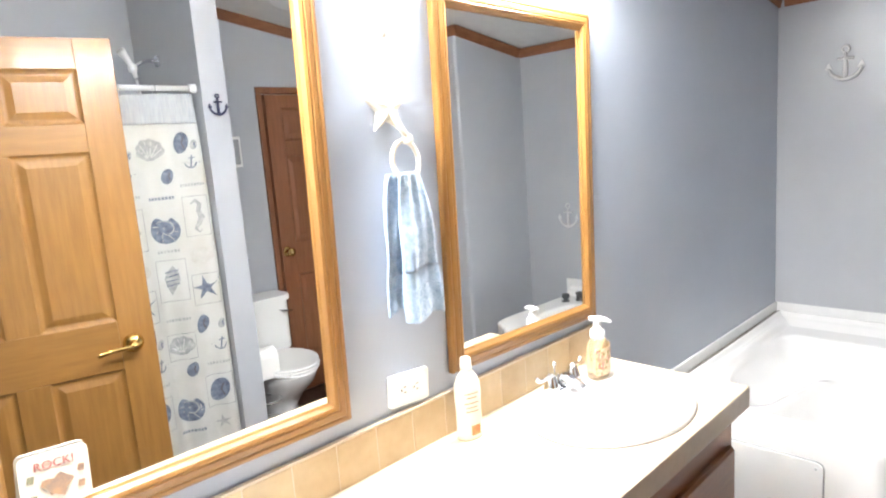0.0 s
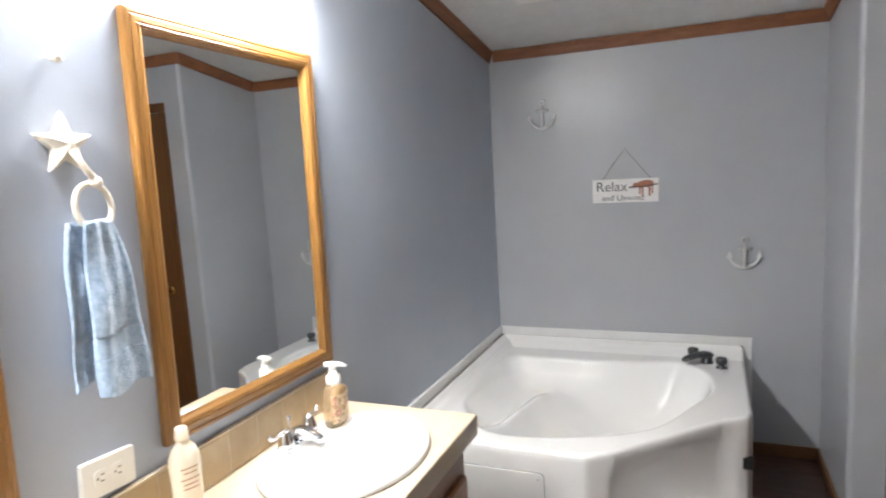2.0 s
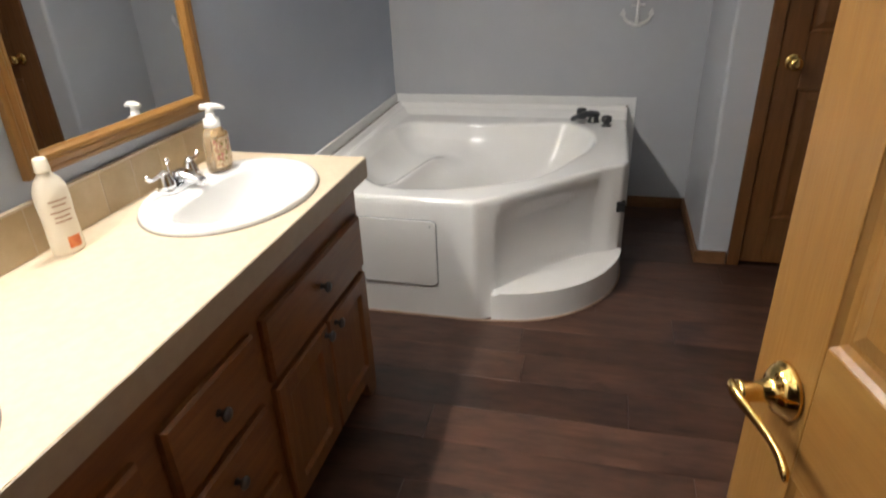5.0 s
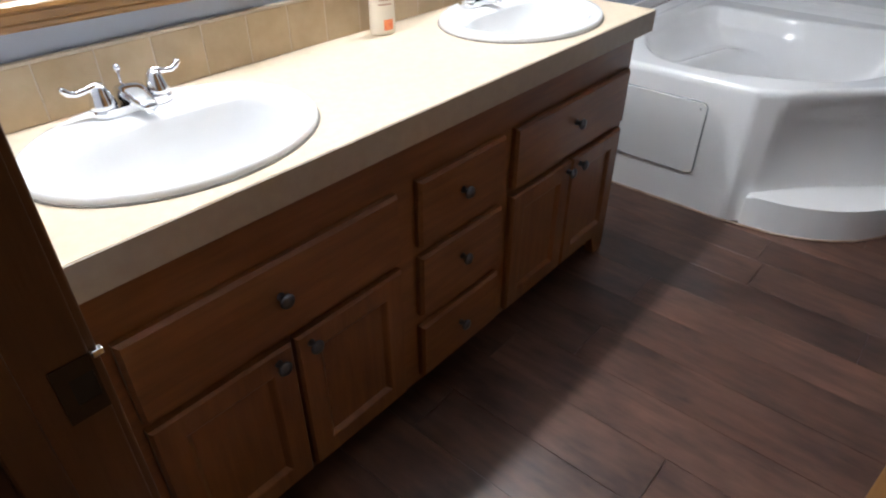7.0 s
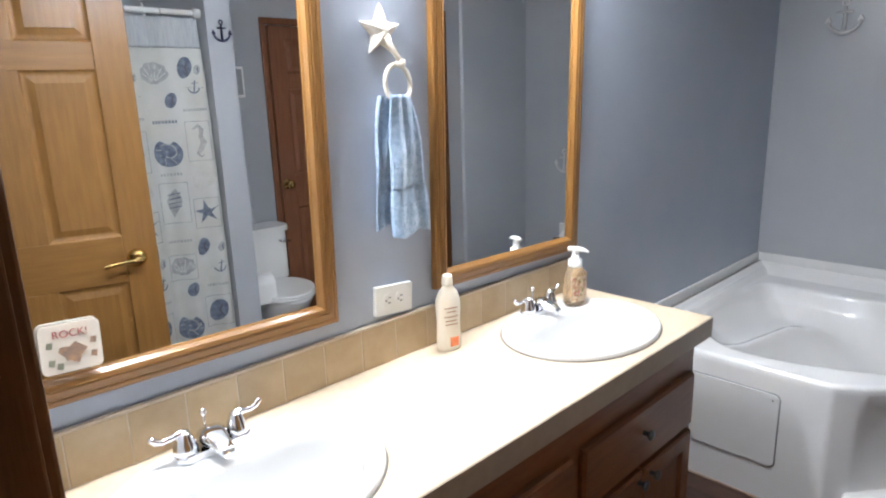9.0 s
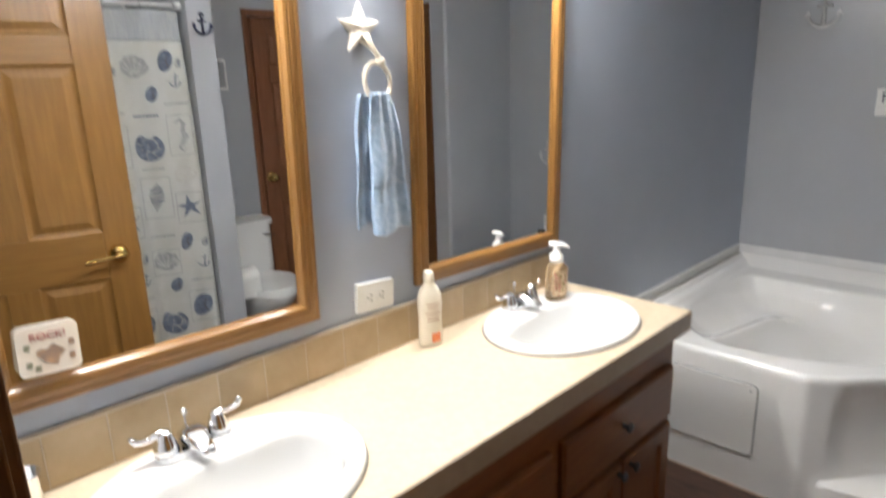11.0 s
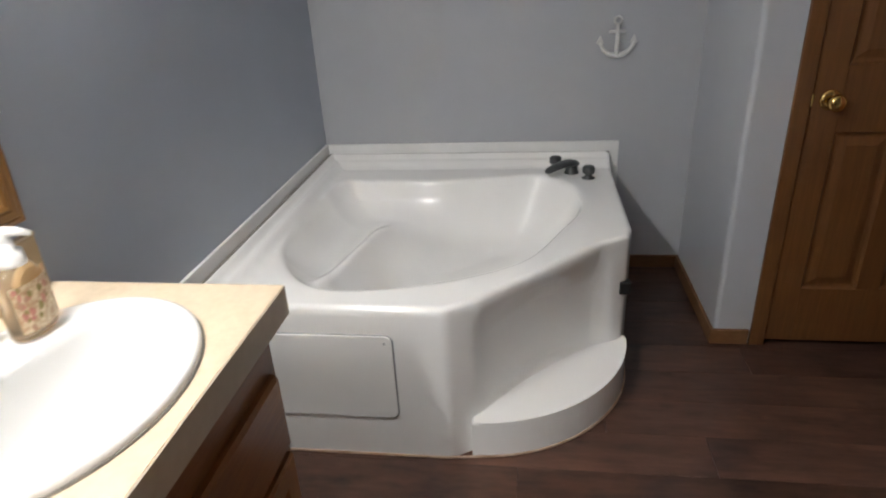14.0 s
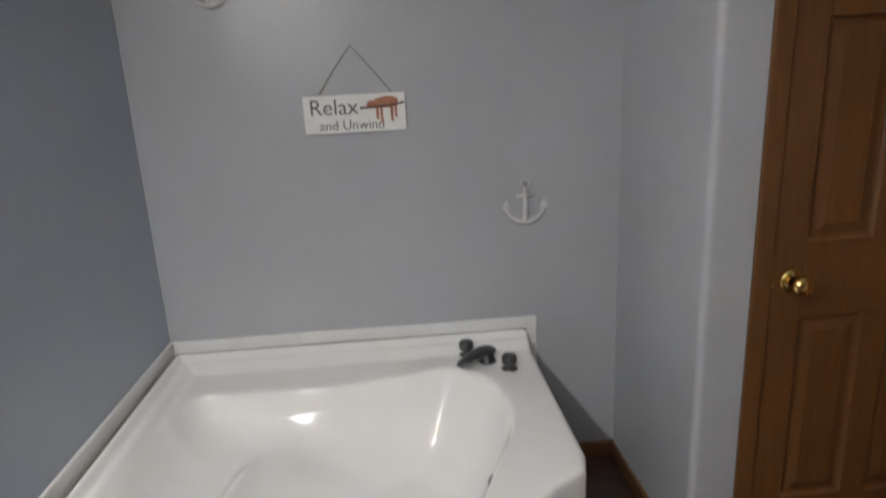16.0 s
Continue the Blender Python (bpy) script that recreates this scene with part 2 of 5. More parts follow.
# ---- mesh helpers ----
def part(name, bm, material, parent=None, label="", smooth=False):
    bmesh.ops.recalc_face_normals(bm, faces=bm.faces)
    me = bpy.data.meshes.new(name)
    if smooth:
        for f in bm.faces:
            f.smooth = True
    bm.to_mesh(me)
    bm.free()
    me.materials.append(material)
    ob = new(name, me)
    if parent:
        ob.parent = parent
    if label:
        ob["label"] = label
    return ob


def thing(name, label, category, group="", kind="", at=None):
    ob = new(name)
    ob.empty_display_size = 0.05
    if at:
        ob.matrix_basis = at
    return tagged(ob, label, category, group, kind)


def box(x0, x1, y0, y1, z0, z1, bevel=0.0, bm=None, seg=2):
    b = bm or bmesh.new()
    vs = [b.verts.new((x, y, z)) for z in (z0, z1) for x, y in ((x0, y0), (x1, y0), (x1, y1), (x0, y1))]
    fs = [b.faces.new([vs[i] for i in q]) for q in ((3, 2, 1, 0), (4, 5, 6, 7), (0, 1, 5, 4), (1, 2, 6, 5), (2, 3, 7, 6), (3, 0, 4, 7))]
    if bevel:
        bmesh.ops.bevel(b, geom=list({e for f in fs for e in f.edges}), offset=bevel, segments=seg, profile=0.5, affect="EDGES")
    return b


def prism(points, axis, a, b_, bevel=0.0, bm=None, seg=2):
    """A flat outline pushed along an axis from a to b_. The outline is in the other two axes, in order."""
    b = bm or bmesh.new()

    def p3(p, d):
        return {"x": (d, p[0], p[1]), "y": (p[0], d, p[1]), "z": (p[0], p[1], d)}[axis]
    lo = [b.verts.new(p3(p, a)) for p in points]
    hi = [b.verts.new(p3(p, b_)) for p in points]
    caps = [b.faces.new(lo), b.faces.new(hi)]
    k = len(points)
    for i in range(k):
        b.faces.new((lo[i], lo[(i + 1) % k], hi[(i + 1) % k], hi[i]))
    if bevel:
        bmesh.ops.bevel(b, geom=[e for f in caps for e in f.edges], offset=bevel, segments=seg, profile=0.5, affect="EDGES")
    return b


def lathe(profile, seg=24, m=None, bm=None, sx=1.0, sy=1.0):
    """A profile of (radius, height) turned about z, then moved by m."""
    b = bm or bmesh.new()
    m = m or Matrix()
    loops = []
    for r, z in profile:
        if r < 1e-6:
            loops.append([b.verts.new(m @ Vector((0, 0, z)))])
        else:
            loops.append([b.verts.new(m @ Vector((sx * r * math.cos(2 * math.pi * i / seg), sy * r * math.sin(2 * math.pi * i / seg), z))) for i in range(seg)])
    for u, v in zip(loops, loops[1:]):
        for i in range(seg):
            j = (i + 1) % seg
            if len(u) == 1 and len(v) > 1:
                b.faces.new((u[0], v[i], v[j]))
            elif len(v) == 1 and len(u) > 1:
                b.faces.new((u[i], u[j], v[0]))
            elif len(u) > 1:
                b.faces.new((u[i], u[j], v[j], v[i]))
    return b


def tube(points, radius, seg=10, bm=None, closed=False, flat=1.0):
    """A round bar along points; radius one number or one for each point."""
    b = bm or bmesh.new()
    pts = [Vector(p) for p in points]
    k = len(pts)
    rad = radius if isinstance(radius, (list, tuple)) else [radius] * k
    loops = []
    up = Vector((0.13, 0.21, 0.97))
    for i, p in enumerate(pts):
        q0 = pts[(i - 1) % k] if closed or i else p
        q1 = pts[(i + 1) % k] if closed or i < k - 1 else p
        d = (q1 - q0).normalized()
        u = d.cross(up)
        if u.length < 0.05:
            u = d.cross(Vector((1, 0, 0)))
        u.normalize()
        v = d.cross(u)
        loops.append([b.verts.new(p + rad[i] * (math.cos(2 * math.pi * j / seg) * u + flat * math.sin(2 * math.pi * j / seg) * v)) for j in range(seg)])
    for i in range(k if closed else k - 1):
        a, c = loops[i], loops[(i + 1) % k]
        for j in range(seg):
            b.faces.new((a[j], a[(j + 1) % seg], c[(j + 1) % seg], c[j]))
    if not closed:
        b.faces.new(loops[0])
        b.faces.new(loops[-1])
    return b


def text_bars(parent, name, words, m, size, material, label=""):
    """Letters of the built-in font as a mesh, set upright by m."""
    cu = bpy.data.curves.new(name, "FONT")
    cu.body, cu.size, cu.extrude, cu.align_x, cu.align_y = words, size, 0.0006, "CENTER", "CENTER"
    tmp = new(name + "_tmp", cu)
    me = bpy.data.meshes.new_from_object(tmp.evaluated_get(bpy.context.evaluated_depsgraph_get()))
    bpy.data.objects.remove(tmp)
    me.materials.clear()
    me.materials.append(material)
    ob = new(name, me)
    ob.parent = parent
    ob.matrix_basis = m
    if label:
        ob["label"] = label
    return ob


def rounded(points, radii, seg=8):
    out = []
    k = len(points)
    for i, (p, r) in enumerate(zip(points, radii)):
        p = Vector(p)
        a, b_ = (Vector(points[i - 1]) - p).normalized(), (Vector(points[(i + 1) % k]) - p).normalized()
        if r <= 0:
            out.append(p)
            continue
        ang = a.angle(b_)
        d = r / math.tan(ang / 2)
        c = p + (a + b_).normalized() * (r / math.sin(ang / 2))
        s, e = p + a * d - c, p + b_ * d - c
        for j in range(seg + 1):
            w = s.lerp(e, j / seg).normalized() * r
            out.append(c + w)
    return out


XW, YS, WT = -3.462, -2.49, 0.11      # west wall face, south wall face, wall thickness
CLX, CLY = -0.63, -1.615             # closet corner
PX0, PX1, PY = -2.176, -2.055, -1.74   # partition by the shower
DN, DS = -0.767, -1.585               # entrance opening
HX, HY = -4.9, -2.3                  # hall behind the entrance


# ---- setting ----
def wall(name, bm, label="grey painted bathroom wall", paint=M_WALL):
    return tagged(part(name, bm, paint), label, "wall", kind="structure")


def top_of(x):
    return ceil_z(x) - 0.001


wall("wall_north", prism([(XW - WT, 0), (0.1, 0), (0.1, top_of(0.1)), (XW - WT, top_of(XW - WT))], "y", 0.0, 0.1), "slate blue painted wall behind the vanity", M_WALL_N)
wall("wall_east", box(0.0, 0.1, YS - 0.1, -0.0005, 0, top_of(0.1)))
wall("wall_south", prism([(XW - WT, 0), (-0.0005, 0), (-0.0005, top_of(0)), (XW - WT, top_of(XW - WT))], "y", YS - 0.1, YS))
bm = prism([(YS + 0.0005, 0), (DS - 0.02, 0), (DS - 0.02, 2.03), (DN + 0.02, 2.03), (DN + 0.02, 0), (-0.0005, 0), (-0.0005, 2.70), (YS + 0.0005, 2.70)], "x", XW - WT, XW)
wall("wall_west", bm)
# closet with a rounded outer corner and a door opening in its west face
bm = prism([(YS + 0.0005, 0), (-2.42, 0), (-2.42, 1.965), (-1.785, 1.965), (-1.785, 0), (CLY - 0.02, 0), (CLY - 0.02, ceil_z(CLX + 0.09) - 0.002), (YS + 0.0005, ceil_z(CLX + 0.09) - 0.002)], "x", CLX, CLX + 0.09)
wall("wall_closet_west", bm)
arc = [(CLX + 0.02 - 0.02 * math.sin(a), CLY - 0.02 + 0.02 * math.cos(a)) for a in np.linspace(0, math.pi / 2, 7)]
bm = prism([(-0.0005, CLY), (-0.0005, CLY - 0.09), (CLX + 0.0905, CLY - 0.09), (CLX + 0.0905, CLY - 0.0195), (CLX, CLY - 0.0195)] + arc[::-1], "z", 0, ceil_z(-0.003) - 0.002)
for v in bm.verts:
    if v.co.z > 1:
        v.co.z = top_of(v.co.x) - 0.001
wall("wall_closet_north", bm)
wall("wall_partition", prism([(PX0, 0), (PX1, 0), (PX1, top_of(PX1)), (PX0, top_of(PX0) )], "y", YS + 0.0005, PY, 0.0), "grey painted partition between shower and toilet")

ceil = part("ceiling", prism([(XW - WT, ceil_z(XW - WT)), (0.1, ceil_z(0.1)), (0.1, ceil_z(0.1) + 0.06), (XW - WT, ceil_z(XW - WT) + 0.06)], "y", YS - 0.1, 0.1), M_CEIL)
tagged(ceil, "white textured sloping bathroom ceiling", "ceiling", kind="structure")
# hall behind the entrance, plain and unlit
tagged(part("wall_hall_west", box(HX - 0.1, HX, HY, 0.1, 0, 2.4), M_HALL), "plain painted hall wall", "wall", kind="structure")
tagged(part("wall_hall_north", box(HX, XW - WT - 0.001, 0.0, 0.1, 0, 2.4), M_HALL), "plain painted hall wall", "wall", kind="structure")
tagged(part("wall_hall_south", box(HX, XW - WT - 0.001, HY - 0.1, HY, 0, 2.4), M_HALL), "plain painted hall wall", "wall", kind="structure")
tagged(part("ceiling_hall", box(HX - 0.1, XW - WT - 0.001, HY - 0.1, 0.1, 2.401, 2.46), M_CEIL), "plain white hall ceiling", "ceiling", kind="structure")

floor = tagged(part("floor", box(HX - 0.1, 0.1, YS - 0.1, 0.1, -0.12, -0.009), M_SUB), "dark brown wood-look plank floor", "floor", kind="structure")


def crown(name, p0, p1, inward):
    """Crown strip from p0 to p1 at the top of a wall; inward is the horizontal way into the room."""
    p0, p1, n = Vector(p0), Vector(p1), Vector(inward)
    b = bmesh.new()
    prof = [(0.001, -0.001), (0.030, -0.001), (0.030, -0.008), (0.020, -0.022), (0.014, -0.044), (0.011, -0.058), (0.001, -0.058)]
    a = [b.verts.new(p0 + n * o + Vector((0, 0, z))) for o, z in prof]
    c = [b.verts.new(p1 + n * o + Vector((0, 0, z))) for o, z in prof]
    k = len(prof)
    for i in range(k):
        b.faces.new((a[i], a[(i + 1) % k], c[(i + 1) % k], c[i]))
    b.faces.new(a)
    b.faces.new(c)
    return tagged(part(name, b, M_CROWN), "brown wood crown moulding along the ceiling", "moulding", kind="structure")


crown("trim_crown_north", (XW, 0, ceil_z(XW)), (-0.001, 0, ceil_z(0)), (0, -1, 0))
crown("trim_crown_east", (0, -0.031, ceil_z(0)), (0, CLY, ceil_z(0)), (-1, 0, 0))
crown("trim_crown_closet_north", (-0.031, CLY, ceil_z(0)), (CLX - 0.0, CLY, ceil_z(CLX)), (0, 1, 0))
crown("trim_crown_closet_west", (CLX, CLY + 0.03, ceil_z(CLX)), (CLX, YS, ceil_z(CLX)), (-1, 0, 0))
crown("trim_crown_south", (CLX - 0.031, YS, ceil_z(CLX)), (PX1, YS, ceil_z(PX1)), (0, 1, 0))
crown("trim_crown_shower", (PX0 - 0.031, YS, ceil_z(PX0)), (XW, YS, ceil_z(XW)), (0, 1, 0))
crown("trim_crown_partition_west", (PX0, YS + 0.031, ceil_z(PX0)), (PX0, PY, ceil_z(PX0)), (-1, 0, 0))


def baseboard(name, x0, x1, y0, y1):
    return tagged(part(name, box(x0, x1, y0, y1, 0, 0.062, 0.003), M_BASE), "low light wood baseboard", "baseboard", kind="structure")


baseboard("baseboard_east", -0.013, -0.001, CLY + 0.0135, -1.315)
baseboard("baseboard_closet_north", CLX - 0.003, -0.001, CLY + 0.001, CLY + 0.013)
baseboard("baseboard_closet_west", CLX - 0.013, CLX - 0.001, -1.738, CLY + 0.013)
baseboard("baseboard_south", PX1 + 0.001, -1.512, YS + 0.001, YS + 0.013)


# ---- panelled doors ----
def door_leaf(parent, w, h, material, rail_material, rows):
    """Six-panel leaf: hinge edge at x = 0, thickness about y = 0, raised panels on both sides."""
    t = 0.0175
    st, mid = 0.105 * w / 0.72, 0.09 * w / 0.72
    cols = [(st, w / 2 - mid / 2), (w / 2 + mid / 2, w - st)]
    part("stile", box(0, st, -t, t, 0, h, 0.002), material, parent)
    part("stile", box(w - st, w, -t, t, 0, h, 0.002), material, parent)
    z = 0.0
    for lo, hi in rows + [(h, h)]:
        part("rail", box(st, w - st, -t, t, z, lo, 0.002), rail_material, parent)
        z = hi
    for lo, hi in rows:
        part("mullion", box(cols[0][1], cols[1][0], -t, t, lo, hi, 0.0015), material, parent)
        for c0, c1 in cols:
            b = bmesh.new()
            for s in (1, -1):
                rings = [(0.0, 0.0155), (0.006, 0.010), (0.014, 0.0075), (0.020, 0.0078), (0.042, 0.0145), (0.043, 0.0148)]
                loops = []
                for ins, d in rings:
                    loops.append([b.verts.new((x, s * d, zz)) for x, zz in ((c0 + ins, lo + ins), (c1 - ins, lo + ins), (c1 - ins, hi - ins), (c0 + ins, hi - ins))])
                for u, v in zip(loops, loops[1:]):
                    for i in range(4):
                        b.faces.new((u[i], u[(i + 1) % 4], v[(i + 1) % 4], v[i]))
                b.faces.new(loops[-1])
            part("panel", b, material, parent)


def casing(name, sides, label):
    """Door casing out of boxes."""
    ob = thing(name, label, "door casing", kind="structure")
    for b in sides:
        part("casing_board", box(*b, 0.004), M_CLOSET, ob)
    return ob


# closet door, shut
closet_door = thing("door_1", "closed medium oak six-panel closet door", "door", kind="structure", at=pose(CLX + 0.012, -1.797, 0.022, 0, 0, -90))
door_leaf(closet_door, 0.611, 1.915, M_CLOSET, M_CLOSET, [(0.215, 0.775), (0.985, 1.535), (1.63, 1.835)])
casing("trim_closet_casing", [(CLX - 0.014, CLX - 0.001, -1.795, -1.742, 0, 1.94), (CLX - 0.014, CLX - 0.001, -2.464, -2.411, 0, 1.94), (CLX - 0.014, CLX - 0.001, -2.464, -1.742, 1.941, 1.992)], "medium oak casing round the closet door")

# toilet-side door in the south wall, shut
south_door = thing("door_2", "closed reddish oak six-panel door in the south wall", "door", kind="structure", at=pose(-1.462, YS + 0.022, 0.02, 0, 0, 0))
door_leaf(south_door, 0.725, 1.915, M_REDDOOR, M_REDDOOR, [(0.215, 0.775), (0.985, 1.535), (1.63, 1.835)])
ob = thing("trim_south_casing", "reddish oak casing round the door", "door casing", kind="structure")
part("casing_board", box(-1.502, -1.466, YS + 0.001, YS + 0.02, 0, 1.94, 0.004), M_REDDOOR, ob)
part("casing_board", box(-1.502, -0.700, YS + 0.001, YS + 0.02, 1.941, 1.982, 0.004), M_REDDOOR, ob)

# entrance door, open into the room
LEAF = 0.815
ENTRY = pose(XW + 0.016, DS + 0.0175, 0.012, 0, 0, 13.6)
entry = thing("door_3", "honey oak six-panel entrance door standing open", "door", kind="structure", at=ENTRY)
door_leaf(entry, LEAF, 1.99, M_OAK, M_OAK_H, [(0.215, 0.80), (0.985, 1.60), (1.70, 1.885)])


def lever(parent, x, side, z):
    """Brass lever handle on one side of a leaf; the arm points back to the hinge."""
    h = new("lever_handle")
    h.parent = parent
    h.matrix_basis = pose(x, side * 0.0175, z, -90 * side, 0, 0)
    h["label"] = "polished brass lever handle"
    part("rosette", lathe([(0, 0.001), (0.034, 0.001), (0.0355, 0.004), (0.034, 0.008), (0.031, 0.010), (0.030, 0.014), (0.024, 0.019), (0.018, 0.021), (0.0155, 0.026), (0.0125, 0.030), (0.0125, 0.050), (0.0145, 0.054), (0.0145, 0.060), (0, 0.061)], 36), M_BRASS, h, smooth=True)
    pts = [(0.020, -0.001, 0.058), (0.012, 0, 0.061), (0.0, 0.001, 0.062), (-0.02, 0.002, 0.060), (-0.045, 0.004, 0.056), (-0.07, 0.006, 0.053), (-0.095, 0.009, 0.053), (-0.112, 0.012, 0.056), (-0.120, 0.013, 0.059)]
    part("lever_arm", tube(pts, [0.005, 0.0095, 0.0105, 0.009, 0.0072, 0.0066, 0.0078, 0.0085, 0.005], 12, flat=0.6), M_BRASS, h, smooth=True)


lever(entry, LEAF - 0.076, 1, 0.893)
lever(entry, LEAF - 0.076, -1, 0.893)
part("latch_plate", box(LEAF, LEAF + 0.002, -0.0125, 0.0125, 0.863, 0.923, 0.0005), M_BRASS, entry, "brass latch plate")
for z in (0.2, 1.0, 1.78):
    part("hinge", lathe([(0, 0), (0.006, 0), (0.006, 0.09), (0, 0.09)], 12, pose(-0.004, 0.02, z)), M_BRASS, entry, "brass hinge")


def round_knob(parent, m):
    k = new("door_knob")
    k.parent = parent
    k.matrix_basis = m
    k["label"] = "polished brass door knob"
    part("rosette", lathe([(0, 0), (0.032, 0), (0.032, 0.004), (0.026, 0.008), (0.014, 0.010)], 24), M_BRASS, k, smooth=True)
    part("knob", lathe([(0.011, 0.008), (0.010, 0.028), (0.020, 0.034), (0.0265, 0.046), (0.026, 0.056), (0.018, 0.064), (0, 0.066)], 28), M_BRASS, k, smooth=True)


part("latch_plate", box(-0.002, 0.004, -0.019, -0.0176, 0.862, 0.898, 0.0004), M_BRASS, closet_door, "brass latch plate")
round_knob(closet_door, pose(0.054, -0.0175, 0.880, 90, 0, 0))
round_knob(south_door, pose(0.040, 0.0175, 0.935, -90, 0, 0))

# entrance jamb, stop and strike plate
jamb = thing("trim_entrance_jamb", "dark oak entrance door jamb with a strike plate", "door jamb", kind="structure")
part("jamb_board", box(XW - WT - 0.004, XW + 0.004, DN, DN + 0.0195, 0, 2.029, 0.002), M_JAMB, jamb)
part("jamb_board", box(XW - WT - 0.004, XW + 0.004, DS - 0.0195, DS, 0, 2.029, 0.002), M_JAMB, jamb)
part("jamb_head", box(XW - WT - 0.004, XW + 0.004, DS, DN, 2.010, 2.0295, 0.002), M_JAMB, jamb)
part("door_stop", box(XW - 0.085, XW - 0.05, DN - 0.010, DN - 0.0005, 0, 2.009, 0.003), M_JAMB, jamb)
part("door_stop", box(XW - 0.085, XW - 0.05, DS + 0.0005, DS + 0.010, 0, 2.009, 0.003), M_JAMB, jamb)
bm = bmesh.new()
for q in ((XW - 0.030, XW - 0.019, 0.852, 0.914), (XW + 0.001, XW + 0.0035, 0.852, 0.914), (XW - 0.019, XW + 0.001, 0.897, 0.914), (XW - 0.019, XW + 0.001, 0.852, 0.868)):
    box(q[0], q[1], DN - 0.0015, DN - 0.0002, q[2], q[3], bm=bm)
part("strike_plate", bm, M_BRONZE, jamb, "dark bronze strike plate")
# lip coloured chrome on the bronze plate to give its bright glint
part("strike_lip", box(XW + 0.0045, XW + 0.0145, DN - 0.003, DN + 0.0035, 0.907, 0.914, 0.001), M_CHROME, jamb, "strike plate lip, chrome for its glint")
part("strike_hole", box(XW - 0.019, XW + 0.001, DN - 0.0006, DN - 0.0001, 0.868, 0.897), M_BLACK, jamb)
for y0, y1 in ((DN + 0.004, DN + 0.06), (DS - 0.06, DS - 0.004)):
    part("casing_board", box(XW - WT - 0.016, XW - WT - 0.0045, y0, y1, 0, 2.08, 0.003), M_JAMB, jamb)
part("casing_board", box(XW - WT - 0.016, XW - WT - 0.0045, DS - 0.003, DN + 0.003, 2.015, 2.08, 0.003), M_JAMB, jamb)
part("casing_board", box(XW + 0.0005, XW + 0.012, DN + 0.004, DN + 0.06, 0, 2.08, 0.003), M_JAMB, jamb)


# ---- vanity ----
VX0, VX1, VF, CT = -3.452, -1.772, -0.445, 0.825
vanity = thing("vanity_cabinet", "dark-stained oak double vanity cabinet with pewter knobs", "cabinet", at=pose(0, 0, 0))
part("face_frame", box(VX0, VX1, VF, VF + 0.02, 0.085, 0.764, 0.001), M_CAB_H, vanity)
part("side_panel", box(VX0, VX0 + 0.016, VF + 0.0205, -0.002, 0.0, 0.764), M_CAB, vanity)
part("side_panel", box(VX1 - 0.016, VX1, VF + 0.0205, -0.002, 0.0, 0.764), M_CAB, vanity)
part("bottom_panel", box(VX0 + 0.0165, VX1 - 0.0165, VF + 0.0205, -0.002, 0.085, 0.10), M_CAB, vanity)
part("toe_kick", box(VX0, VX1 - 0.02, VF + 0.05, VF + 0.062, 0.0, 0.0845), M_CAB, vanity)
part("foot", prism([(VX1 - 0.05, 0), (VX1, 0), (VX1 + 0.004, 0.084), (VX1 - 0.085, 0.084), (VX1 - 0.07, 0.05)], "y", VF - 0.006, VF + 0.03, 0.002), M_CAB, vanity)


def front(name, x0, x1, z0, z1, material):
    b = bmesh.new()
    y0, y1 = VF - 0.001, VF - 0.020
    rings = [(0, y0), (0, y1 + 0.008), (0.006, y1), (0.007, y1)]
    loops = [[b.verts.new((x, y, z)) for x, z in ((x0 + i, z0 + i), (x1 - i, z0 + i), (x1 - i, z1 - i), (x0 + i, z1 - i))] for i, y in rings]
    for u, v in zip(loops, loops[1:]):
        for i in range(4):
            b.faces.new((u[i], u[(i + 1) % 4], v[(i + 1) % 4], v[i]))
    b.faces.new(loops[0])
    b.faces.new(loops[-1])
    return part(name, b, material, vanity)


def panel_door(x0, x1, z0, z1):
    """Frame-and-panel door: framed edge, sunk flat panel."""
    b = bmesh.new()
    y0, y1, fr = VF - 0.001, VF - 0.020, 0.052
    rings = [(0, y0), (0, y1 + 0.006), (0.005, y1), (fr - 0.002, y1), (fr + 0.002, y1 + 0.002), (fr + 0.010, y1 + 0.0095), (fr + 0.011, y1 + 0.0098)]
    loops = [[b.verts.new((x, y, z)) for x, z in ((x0 + i, z0 + i), (x1 - i, z0 + i), (x1 - i, z1 - i), (x0 + i, z1 - i))] for i, y in rings]
    for u, v in zip(loops, loops[1:]):
        for i in range(4):
            b.faces.new((u[i], u[(i + 1) % 4], v[(i + 1) % 4], v[i]))
    b.faces.new(loops[0])
    b.faces.new(loops[-1])
    return part("door", b, M_CAB, vanity)


def cab_knob(parent, x, z):
    part("knob", lathe([(0, 0), (0.008, 0), (0.0065, 0.004), (0.0055, 0.010), (0.009, 0.014), (0.0145, 0.018), (0.015, 0.021), (0.012, 0.025), (0, 0.027)], 20, pose(x, VF - 0.020, z, 90, 0, 0)), M_KNOB, parent, "pewter knob", smooth=True)


